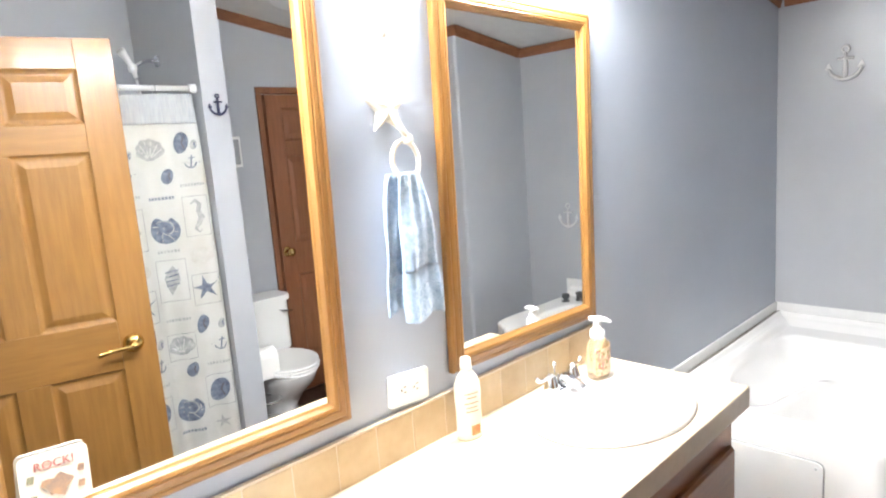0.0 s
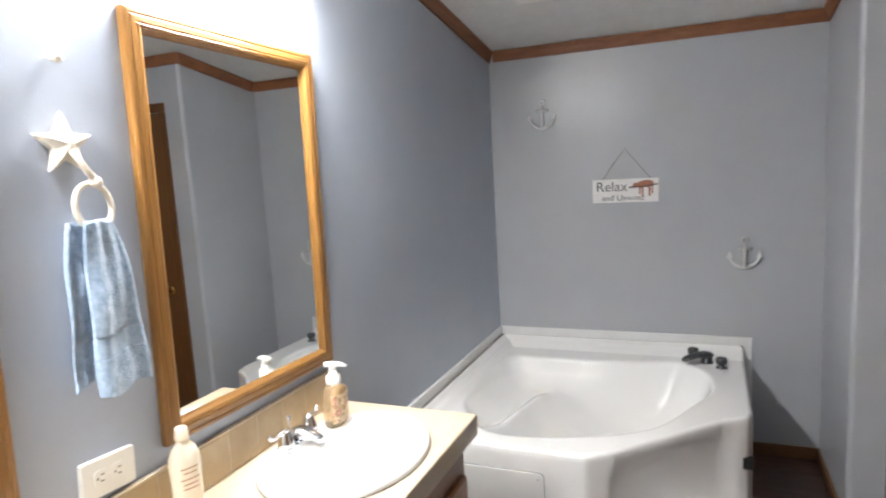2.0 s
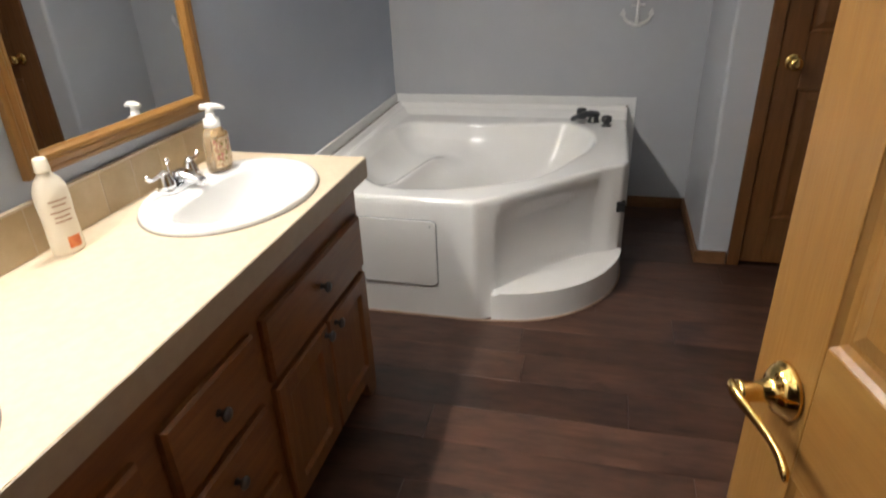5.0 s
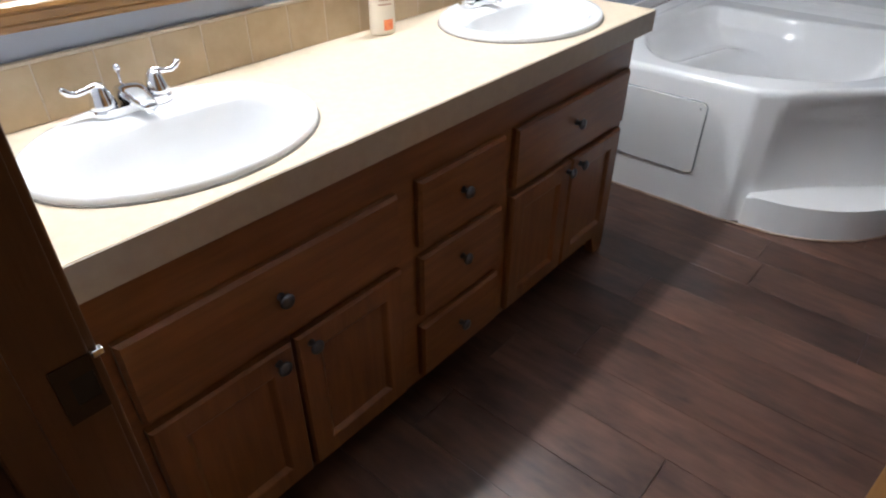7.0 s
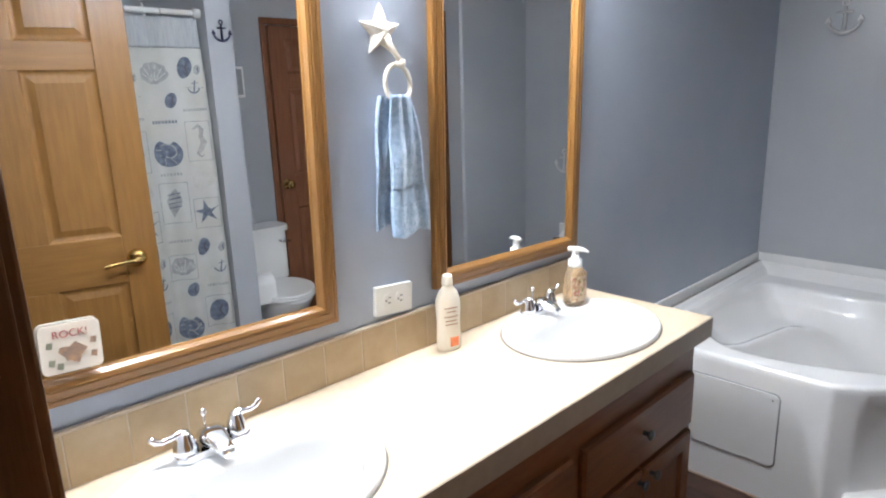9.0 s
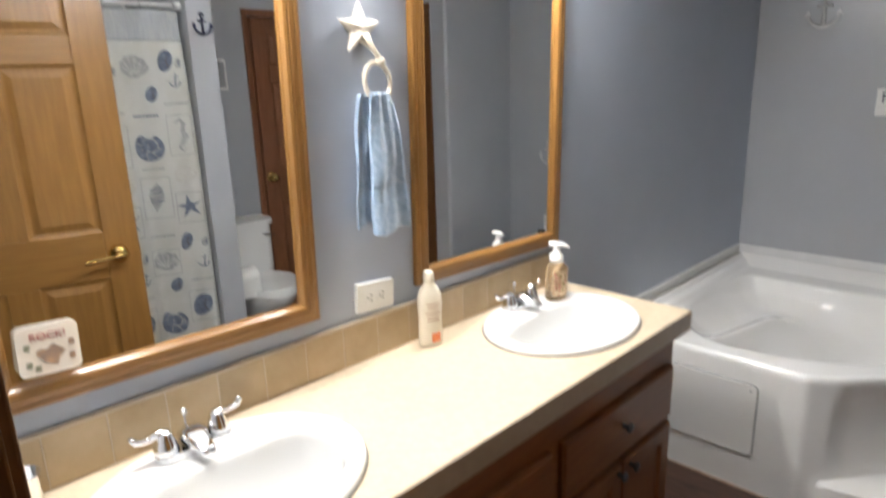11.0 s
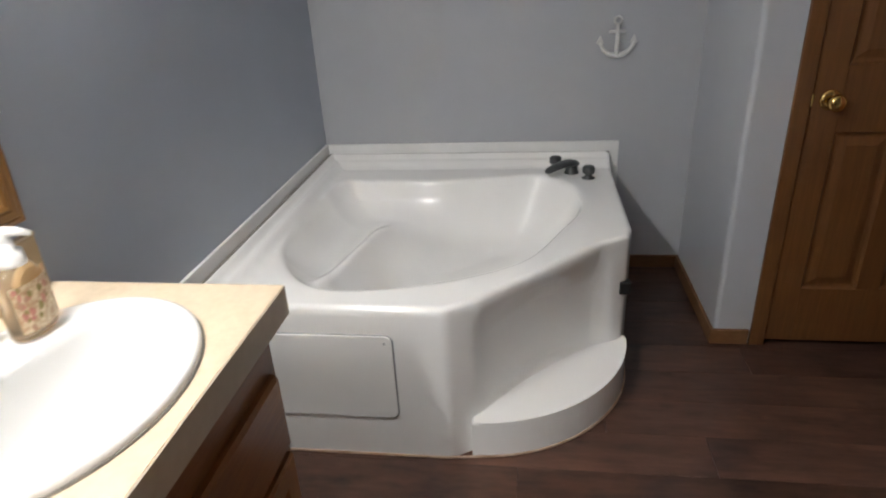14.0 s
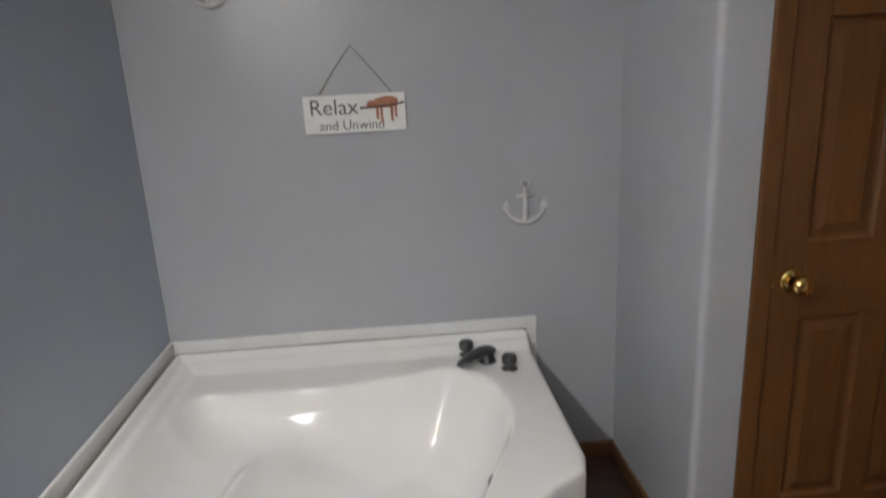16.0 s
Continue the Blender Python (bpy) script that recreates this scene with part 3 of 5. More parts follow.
for x0, x1, z0, z1, kx, kz in ((-3.368, -2.790, 0.494, 0.660, -3.093, 0.588), (-2.378, -1.798, 0.496, 0.663, -2.097, 0.591),
                              (-2.728, -2.424, 0.496, 0.662, -2.587, 0.588), (-2.728, -2.424, 0.300, 0.470, -2.585, 0.404), (-2.728, -2.424, 0.098, 0.264, -2.586, 0.194)):
    cab_knob(front("drawer_front", x0, x1, z0, z1, M_CAB_H), kx, kz)
for x0, x1, kx in ((-3.368, -3.086, -3.122), (-3.078, -2.790, -3.046), (-2.378, -2.092, -2.112), (-2.084, -1.798, -2.046)):
    cab_knob(panel_door(x0, x1, 0.098, 0.474), kx, 0.446)

SINKS = (-3.096, -2.070)
SY, SA, SB = -0.243, 0.256, 0.205


def oval(cx, cy, a, b_, k, n=64):
    return [(cx + a * k * math.cos(2 * math.pi * i / n), cy + b_ * k * math.sin(2 * math.pi * i / n)) for i in range(n)]


def countertop():
    """Laminate top with two oval cut-outs and a dropped front edge."""
    b = bmesh.new()
    x0, x1, y0, y1 = VX0 - 0.008, -1.742, -0.478, -0.001
    for z in (CT,):
        xs = [x0, (SINKS[0] + SINKS[1]) / 2, x1]
        for k, cx in enumerate(SINKS):
            n = 64
            hole = [b.verts.new((x, y, z)) for x, y in oval(cx, SY, SA, SB, 0.95, n)]
            rect = []
            for i in range(n):
                c, s = math.cos(2 * math.pi * i / n), math.sin(2 * math.pi * i / n)
                tx = ((xs[k + 1] - cx) if c > 0 else (xs[k] - cx)) / c if abs(c) > 1e-9 else 1e9
                ty = ((y1 - SY) if s > 0 else (y0 - SY)) / s if abs(s) > 1e-9 else 1e9
                r = min(tx, ty)
                rect.append(b.verts.new((cx + r * c, SY + r * s, z)))
            corners = [(xs[k + 1], y1), (xs[k], y1), (xs[k], y0), (xs[k + 1], y0)]
            for i in range(n):
                j = (i + 1) % n
                b.faces.new((hole[i], hole[j], rect[j], rect[i]))
                a_, c_ = rect[i].co, rect[j].co
                if abs(a_.x - c_.x) > 1e-5 and abs(a_.y - c_.y) > 1e-5:
                    for q in corners:
                        if (abs(q[0] - a_.x) < 1e-5 or abs(q[0] - c_.x) < 1e-5) and (abs(q[1] - a_.y) < 1e-5 or abs(q[1] - c_.y) < 1e-5):
                            b.faces.new((rect[i], rect[j], b.verts.new((*q, z))))
    bmesh.ops.remove_doubles(b, verts=b.verts, dist=0.0004)
    low = bmesh.ops.extrude_face_region(b, geom=list(b.faces))
    bmesh.ops.translate(b, vec=(0, 0, -0.022), verts=[v for v in low["geom"] if isinstance(v, bmesh.types.BMVert)])
    top = thing("countertop", "cream laminate double-sink countertop on the vanity", "countertop")
    part("worktop", b, M_COUNTER, top)
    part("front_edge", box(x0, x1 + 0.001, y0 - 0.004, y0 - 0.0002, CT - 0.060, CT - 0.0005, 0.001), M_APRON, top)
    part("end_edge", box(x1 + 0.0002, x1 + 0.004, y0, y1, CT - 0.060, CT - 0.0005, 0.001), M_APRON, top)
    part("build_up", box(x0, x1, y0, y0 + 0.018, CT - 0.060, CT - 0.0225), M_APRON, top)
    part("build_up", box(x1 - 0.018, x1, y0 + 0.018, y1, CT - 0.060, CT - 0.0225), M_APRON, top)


countertop()


def sink(cx):
    s = thing("sink", "white oval drop-in porcelain sink set in the countertop", "sink", "vanity sinks", at=pose(cx, SY, CT))
    prof = [(1.0, 0.0005), (1.003, 0.006), (0.995, 0.012), (0.975, 0.0155), (0.95, 0.0165), (0.87, 0.015), (0.83, 0.012), (0.80, 0.004), (0.785, -0.01)]
    b = bmesh.new()
    n = 64
    loops = [[b.verts.new((SA * k * math.cos(2 * math.pi * i / n), SB * k * math.sin(2 * math.pi * i / n), z)) for i in range(n)] for k, z in prof]
    # the bowl is set towards the front, leaving a faucet deck behind
    for k, z in ((0.775, -0.035), (0.745, -0.080), (0.67, -0.115), (0.48, -0.136), (0.10, -0.142)):
        loops.append([b.verts.new((SA * k * math.cos(2 * math.pi * i / n), SB * k * math.sin(2 * math.pi * i / n), z)) for i in range(n)])
    for q, lp in enumerate(loops):
        if q >= 6:
            k = lp[0].co.x / SA
            for i, v in enumerate(lp):
                c, sn = math.cos(2 * math.pi * i / n), math.sin(2 * math.pi * i / n)
                if sn > 0:
                    v.co.x = SA * k * math.copysign(abs(c) ** 0.62, c)
                    v.co.y = 0.128 * k * sn ** 0.55 - 0.026
                else:
                    v.co.y = v.co.y * 0.84 - 0.026
    for u, v in zip(loops, loops[1:]):
        for i in range(n):
            b.faces.new((u[i], u[(i + 1) % n], v[(i + 1) % n], v[i]))
    b.faces.new(loops[-1])
    part("basin", b, M_PORC, s, smooth=True)
    # dark ring for the caulk and the shadow line below the rim, put in colour
    rim = oval(0, 0, SA, SB, 1.006)
    part("caulk_shadow_ring", tube([(x, y, 0.0012) for x, y in rim], 0.0026, 6, closed=True), M_CAULK_SHADE, s, "grey caulk and painted shadow line round the rim", smooth=True)
    part("drain", lathe([(0, -0.1395), (0.020, -0.1395), (0.023, -0.137), (0.023, -0.141), (0, -0.141)], 24, pose(0, -0.026, 0)), M_CHROME, s, "chrome drain", smooth=True)
    part("overflow_hole", lathe([(0, 0), (0.006, 0), (0.006, 0.002), (0, 0.002)], 12, pose(0, -0.166, -0.035, -60, 0, 0)), M_SLOT, s)


def faucet(cx):
    f = thing("faucet", "chrome two-handle centerset faucet on the sink deck", "faucet", "vanity faucets", at=pose(cx, SY + 0.150, CT + 0.0158))
    oblong = [tuple(p) for p in rounded([(-0.074, -0.025), (0.074, -0.025), (0.074, 0.025), (-0.074, 0.025)], [0.021] * 4, 8)]
    part("base", prism(oblong, "z", 0.0, 0.014, 0.004, seg=3), M_CHROME, f)
    # wedge body that rises behind and runs forward into a low spout
    b = bmesh.new()
    loops = []
    for y, half, lo, hi in ((0.022, 0.020, 0.010, 0.030), (0.010, 0.026, 0.010, 0.044), (-0.008, 0.026, 0.010, 0.048), (-0.026, 0.022, 0.013, 0.043), (-0.046, 0.018, 0.015, 0.035), (-0.064, 0.015, 0.014, 0.028), (-0.074, 0.012, 0.013, 0.023)):
        mid, hz = (lo + hi) / 2, (hi - lo) / 2
        loops.append([b.verts.new((half * math.copysign(abs(math.cos(a)) ** 0.7, math.cos(a)), y, mid + hz * math.copysign(abs(math.sin(a)) ** 0.7, math.sin(a)))) for a in np.linspace(0, 2 * math.pi, 20, endpoint=False)])
    for u, v in zip(loops, loops[1:]):
        for i in range(20):
            b.faces.new((u[i], u[(i + 1) % 20], v[(i + 1) % 20], v[i]))
    b.faces.new(loops[0])
    b.faces.new(loops[-1])
    spout = part("spout", b, M_CHROME, f, smooth=True)
    part("aerator", lathe([(0, 0.006), (0.0095, 0.006), (0.0105, 0.009), (0.0105, 0.020), (0, 0.020)], 18, pose(0, -0.062, 0)), M_CHROME, spout, smooth=True)
    part("lift_rod", tube([(0, 0.027, 0.012), (0, 0.027, 0.062)], 0.0025, 8), M_CHROME, f, smooth=True)
    part("lift_knob", lathe([(0, 0.058), (0.0055, 0.060), (0.0075, 0.066), (0.0055, 0.072), (0, 0.074)], 14, pose(0, 0.027, 0)), M_CHROME, f, smooth=True)
    for s in (-1, 1):
        h = part("handle", lathe([(0.022, 0.013), (0.0235, 0.017), (0.022, 0.024), (0.0185, 0.036), (0.0145, 0.046), (0.0125, 0.052), (0.009, 0.056), (0, 0.057)], 20, pose(s * 0.051, 0, 0)), M_CHROME, f, smooth=True)
        part("lever", tube([(s * 0.044, 0, 0.052), (s * 0.056, 0.001, 0.054), (s * 0.072, 0.004, 0.049), (s * 0.088, 0.007, 0.046), (s * 0.099, 0.008, 0.050), (s * 0.106, 0.009, 0.058), (s * 0.107, 0.009, 0.062)], [0.0065, 0.0075, 0.0058, 0.0056, 0.0062, 0.0066, 0.004], 10), M_CHROME, h, smooth=True)


for cx in SINKS:
    sink(cx)
    faucet(cx)

# backsplash of tan tiles
splash = thing("backsplash", "row of tan ceramic tiles with pale grout", "backsplash")
part("bed", box(VX0 + 0.003, -1.752, -0.0100, -0.0006, CT + 0.0006, CT + 0.106), M_GROUT, splash)
part("cap", box(VX0 + 0.003, -1.752, -0.0135, -0.0006, CT + 0.1062, CT + 0.113, 0.002), M_GROUT, splash)
TILE = 0.1085
tile_me = box(0, TILE - 0.0025, -0.003, 0, 0, 0.1035, 0.001, seg=1)
t0 = part("tile", tile_me, M_TILE, splash)
t0.matrix_basis = pose(-3.430, -0.008, CT + 0.0015)
for i in range(1, 15):
    o = new("tile", t0.data)
    o.parent = splash
    o.matrix_basis = pose(-3.430 + TILE * i, -0.008, CT + 0.0015)
o = part("tile", box(0, 0.050, -0.003, 0, 0, 0.1035, 0.001, seg=1), M_TILE, splash)
o.matrix_basis = pose(-3.430 + TILE * 15, -0.008, CT + 0.0015)


# ---- framed mirrors ----
def framed_mirror(cx, cz, w, h, turn):
    """Mirror of w by h with its middle at cx, cz, hung a little crooked."""
    x0, x1, z0, z1 = -w / 2, w / 2, -h / 2, h / 2
    m = thing("wall_mirror", "rectangular wall mirror in a fluted honey oak frame", "mirror", "vanity mirrors", at=pose(cx, 0, cz, 0, turn, 0))
    fw = 0.050
    prof = [(0.0, 0.0), (0.0, 0.016), (0.004, 0.020), (0.010, 0.021), (0.013, 0.0190), (0.016, 0.021), (0.027, 0.022), (0.030, 0.0200), (0.033, 0.022), (0.040, 0.020), (0.046, 0.012), (0.050, 0.009), (0.050, 0.0)]
    quad = [((x0, z0), (1, 1)), ((x1, z0), (-1, 1)), ((x1, z1), (-1, -1)), ((x0, z1), (1, -1))]
    for i in range(4):
        (p, d), (q, e) = quad[i], quad[(i + 1) % 4]
        b = bmesh.new()
        u = [b.verts.new((p[0] + d[0] * o, -0.001 - h, p[1] + d[1] * o)) for o, h in prof]
        v = [b.verts.new((q[0] + e[0] * o, -0.001 - h, q[1] + e[1] * o)) for o, h in prof]
        for k in range(len(prof)):
            b.faces.new((u[k], u[(k + 1) % len(prof)], v[(k + 1) % len(prof)], v[k]))
        b.faces.new(u)
        b.faces.new(v)
        part("frame_side", b, M_OAK_H if i % 2 == 0 else M_OAK, m)
    part("mirror_glass", box(x0 + fw - 0.004, x1 - fw + 0.004, -0.0075, -0.002, z0 + fw - 0.004, z1 - fw + 0.004), M_MIRROR, m)


framed_mirror(-2.084, 1.4385, 0.660, 0.934, 1.2)
framed_mirror(-3.060, 1.448, 0.658, 0.930, 0.9)


# ---- vanity lamps ----
def light_bar(cx):
    f = thing("vanity_light", "brass-backed vanity light bar with lit frosted bell shades", "wall lamp", "vanity lights", at=pose(cx, 0, 2.13))
    part("back_plate", box(-0.27, 0.27, -0.012, -0.001, -0.045, 0.045, 0.006), M_BRASS, f)
    for i in range(4):
        x = -0.20 + 0.1333 * i
        part("socket", tube([(x, -0.012, 0.02), (x, -0.05, 0.045), (x, -0.075, 0.040), (x, -0.075, 0.020)], 0.012, 12), M_BRASS, f, smooth=True)
        part("shade", lathe([(0.018, 0.030), (0.026, 0.022), (0.036, 0.0), (0.045, -0.030), (0.056, -0.055), (0.054, -0.055), (0.043, -0.030), (0.034, 0.0), (0.024, 0.020)], 24, pose(x, -0.075, 0)), M_GLOBE, f, "glowing frosted bell shade", smooth=True)
        part("bulb", lathe([(0, -0.050), (0.020, -0.046), (0.030, -0.034), (0.028, -0.016), (0.016, 0.004), (0, 0.012)], 20, pose(x, -0.075, 0)), M_BULB, f, "lit bulb", smooth=True)


for cx in (-3.07, -2.085):
    light_bar(cx)


# ---- corner tub ----
TZ = 0.518
TC = Vector((-0.68, -0.62))


def radial(poly, ang):
    d = Vector((math.cos(ang), math.sin(ang)))
    best = 0.0
    k = len(poly)
    for i in range(k):
        p, q = poly[i] - TC, poly[(i + 1) % k] - TC
        e = q - p
        den = d.x * e.y - d.y * e.x
        if abs(den) < 1e-12:
            continue
        r = (p.x * e.y - p.y * e.x) / den
        s = (p.x * d.y - p.y * d.x) / den
        if r > 0 and -1e-9 <= s <= 1 + 1e-9:
            best = max(best, r)
    return best


BASIN = [(9.7, 0.418), (38.7, 0.53), (47, 0.61), (63, 0.566), (93, 0.521), (121, 0.561), (149, 0.590), (170, 0.518), (190, 0.462), (219, 0.437),
         (258, 0.425), (290, 0.535), (308, 0.595), (323, 0.598), (338, 0.485)]


def basin_r(ang, k=1.0):
    """Radius of the tub's hollow: a smooth closed curve through a few corners, wide in the wall corner and at both ends."""
    d = math.degrees(ang) % 360
    m = len(BASIN)
    for i in range(m):
        p0, p1, p2, p3 = (BASIN[(i + q) % m] for q in (-1, 0, 1, 2))
        span = (p2[0] - p1[0]) % 360
        f = (d - p1[0]) % 360
        if f < span:
            t = f / span
            g0, g3 = span / max((p1[0] - p0[0]) % 360, 8), span / max((p3[0] - p2[0]) % 360, 8)
            m1 = 0.5 * ((p2[1] - p1[1]) + (p1[1] - p0[1]) * g0)
            m2 = 0.5 * ((p2[1] - p1[1]) + (p3[1] - p2[1]) * g3)
            return k * ((2 * t ** 3 - 3 * t * t + 1) * p1[1] + (t ** 3 - 2 * t * t + t) * m1 + (3 * t * t - 2 * t ** 3) * p2[1] + (t ** 3 - t * t) * m2)
    return k * 0.5


def ease(x):
    x = max(0.0, min(1.0, x))
    return x * x * (3 - 2 * x)


def basin_z(x, y, k):
    """Depth of the hollow: a deep well, and a shallow seat in the wall corner that ends in a soft ridge."""
    q = min(1.0, (1.0 - k) / 0.42)
    deep = TZ - 0.006 - 0.28 * (1 - (1 - q) ** 2.0)
    s = min(1.0, (1.0 - k) / 0.30)
    seat = TZ - 0.006 - 0.098 * (1 - (1 - s) ** 2) - 0.05 * max(0.0, x + 1.0)
    line = -0.268 - 0.15 * (x + 1.1) if x < -0.47 else -0.3625 - 0.10 * (x + 0.47)
    d = y - line
    width = 0.15 + 0.35 * ease((x + 0.75) / 0.5)
    crest = 0.024 * math.exp(-(d / 0.032) ** 2) * ease((-0.40 - x) / 0.16) * ease((1.0 - k) / 0.22)
    t = ease(1 + d / width)
    return deep + max(0.0, seat + crest - deep) * t


def corner_tub():
    tub = thing("corner_bathtub", "white acrylic corner garden bathtub with a front step", "bathtub", at=pose(0, 0, 0))
    x0, y0 = -1.302, -1.272
    upper = rounded([(-0.021, -0.021), (x0, -0.021), (x0, -0.712), (-1.243, -0.800), (-0.878, -1.156), (-0.815, -1.252), (-0.745, y0), (-0.021, y0)],
                    [0.01, 0.03, 0.05, 0.06, 0.05, 0.035, 0.05, 0.02], 8)
    n = 400
    angs = sorted([2 * math.pi * i / n for i in range(n)] + [math.atan2(p.y - TC.y, p.x - TC.x) % (2 * math.pi) for p in upper])
    b = bmesh.new()
    loops = []
    rad = [radial(upper, a) for a in angs]

    def lift(x, y):
        """The deck rises in two soft ledges along the two walls."""
        d = min(-0.021 - y, -0.021 - x)
        return 0.024 * (1 - ease((d - 0.012) / 0.025)) + 0.028 * (1 - ease((d - 0.048) / 0.032))

    def ring(rs, z, raised=True):
        out = []
        for a, r in zip(angs, rs):
            x, y = TC.x + r * math.cos(a), TC.y + r * math.sin(a)
            out.append(b.verts.new((x, y, z + (lift(x, y) if raised else 0.0))))
        loops.append(out)

    def slant(a):
        """1 on the slanted front face, fading to 0 at its ends."""
        d = abs((a - math.radians(225) + math.pi) % (2 * math.pi) - math.pi)
        return max(0.0, math.cos(min(1.0, d / math.radians(29)) * math.pi / 2)) ** 0.6
    hollow = [r - 0.050 * slant(a) for a, r in zip(angs, rad)]
    ring(rad, 0.002, False)
    ring([r - 0.012 * slant(a) for a, r in zip(angs, rad)], 0.122, False)
    for deg in (18, 36, 54, 72, 90):
        f, g = math.sin(math.radians(deg)), 1 - math.cos(math.radians(deg))
        ring([r - (0.012 + 0.038 * f) * slant(a) for a, r in zip(angs, rad)], 0.122 + 0.050 * g, False)
    ring(hollow, TZ - 0.14)
    ring([r - 0.036 * slant(a) for a, r in zip(angs, rad)], TZ - 0.105)
    ring([r - 0.014 * slant(a) for a, r in zip(angs, rad)], TZ - 0.070)
    ring([r - 0.004 * slant(a) for a, r in zip(angs, rad)], TZ - 0.050)
    ring(rad, TZ - 0.032)
    for th in (18, 36, 54, 72, 90):
        o, h_ = 0.019 * (1 - math.cos(math.radians(th))), 0.019 * math.sin(math.radians(th))
        ring([r - o for r in rad], TZ - 0.019 + h_)
    edge = [r - 0.019 for r in rad]
    for f in (0.04, 0.08, 0.13, 0.2, 0.28, 0.37, 0.47, 0.6, 0.75, 0.88):
        ring([e + (basin_r(a, 1.025) - e) * f for a, e in zip(angs, edge)], TZ)
    ring([basin_r(a, 1.025) for a in angs], TZ)
    ring([basin_r(a, 1.012) for a in angs], TZ - 0.002)
    ks = [1.0, 0.99, 0.98, 0.97] + list(np.linspace(0.958, 0.30, 52)) + [0.2, 0.1, 0.02]
    for k in ks:
        out = []
        for a in angs:
            r = basin_r(a, k)
            x, y = TC.x + r * math.cos(a), TC.y + r * math.sin(a)
            out.append(b.verts.new((x, y, basin_z(x, y, k))))
        loops.append(out)
    for u, v in zip(loops, loops[1:]):
        for i in range(len(angs)):
            j = (i + 1) % len(angs)
            b.faces.new((u[i], u[j], v[j], v[i]))
    b.faces.new(loops[-1])
    part("shell", b, M_TUB, tub, smooth=True)
    # step: quarter round in front of the slanted face
    cx, cy, r = -0.79, -0.77, 0.50
    arcp = [(cx - r * math.cos(a), cy - r * math.sin(a)) for a in np.linspace(0, math.pi / 2, 28)]
    inner = [(-0.79, -1.06), (-1.12, -0.77)]
    sb = prism(arcp + inner, "z", 0.002, 0.128, 0.0)
    topf = [e for e in sb.edges if all(abs(v.co.z - 0.128) < 1e-5 for v in e.verts)]
    bmesh.ops.bevel(sb, geom=topf, offset=0.014, segments=4, profile=0.5, affect="EDGES")
    part("step", sb, M_TUB, tub, "rounded white step", smooth=False)
    # access panel in the west face
    pb = prism([tuple(p) for p in rounded([(-0.559, 0.150), (-0.559, 0.428), (-0.10, 0.428), (-0.10, 0.150)], [0.02, 0.02, 0.02, 0.02], 5)], "x", x0 - 0.006, x0 + 0.001, 0.0015)
    part("access_panel", pb, M_TUB, tub, "flat white access panel")
    gb = prism([tuple(p) for p in rounded([(-0.563, 0.146), (-0.563, 0.432), (-0.096, 0.432), (-0.096, 0.146)], [0.022] * 4, 5)], "x", x0 - 0.0015, x0 + 0.001)
    part("panel_gap", gb, M_GREY, tub)
    part("screw", lathe([(0, 0), (0.004, 0), (0.003, 0.002), (0, 0.002)], 10, pose(x0 - 0.006, -0.538, 0.406, 0, -90, 0)), M_GREY, tub)
    ja, jk = math.radians(266), 0.93
    jx, jy = TC.x + basin_r(ja, jk) * math.cos(ja), TC.y + basin_r(ja, jk) * math.sin(ja)
    part("drain_ring", lathe([(0.006, 0.0), (0.018, 0.0), (0.019, 0.004), (0.012, 0.006), (0.006, 0.003)], 20, look((jx, jy, basin_z(jx, jy, jk) + 0.004), (jx, jy - 0.30, basin_z(jx, jy, jk) - 0.12))), M_DARKMETAL, tub, "dark overflow ring", smooth=True)
    part("drain", lathe([(0, -0.004), (0.020, -0.004), (0.021, 0.002), (0.015, 0.003), (0.012, 0.008), (0, 0.009)], 20, pose(-0.533, -0.889, 0.233)), M_DARKMETAL, tub, "dark metal drain stopper", smooth=True)
    part("caulk_line", tube([(x0 - 0.001, -0.06, 0.004), (x0 - 0.001, -0.70, 0.004)] + [(px - 0.001, py - 0.001, 0.004) for px, py in arcp[2:]] + [(-0.4, y0 - 0.002, 0.004)], 0.004, 6), M_SEALANT, tub, "discoloured caulk along the floor")
    part("side_clip", box(-0.838, -0.800, -1.268, -1.232, 0.312, 0.354, 0.002), M_BLACK, tub, "black plastic clip")
    part("corner_guard", prism([(-0.06, 0.06), (-0.19, 0.06), (-0.20, 0.10), (-0.12, 0.13), (-0.06, 0.12)], "x", x0 - 0.008, x0 - 0.001, 0.001), M_GREY, tub, "torn grey plastic at the panel foot")


corner_tub()
caulk = thing("tub_caulk", "grey caulk line between the tub and its trim", "caulk", kind="structure")
part("caulk_strip", box(-1.300, -0.021, -0.0205, -0.0128, 0.545, 0.564), M_CAULK_SHADE, caulk)
part("caulk_strip", box(-0.0205, -0.0128, -1.270, -0.0206, 0.545, 0.564), M_CAULK_SHADE, caulk)
tr = thing("tub_trim", "white painted wood trim round the tub", "moulding", kind="structure")
part("trim_board", box(-1.372, -0.001, -0.0125, -0.001, 0.470, 0.608, 0.003), M_TRIM, tr)
part("trim_board", box(-0.0125, -0.001, -1.312, -0.0128, 0.50, 0.608, 0.003), M_TRIM, tr)
part("trim_board", box(-0.0125, -0.001, -1.312, -1.274, 0.0, 0.4995, 0.003), M_TRIM, tr)
part("trim_board", box(-1.372, -1.335, -0.0125, -0.001, 0.0, 0.4695, 0.003), M_TRIM, tr)


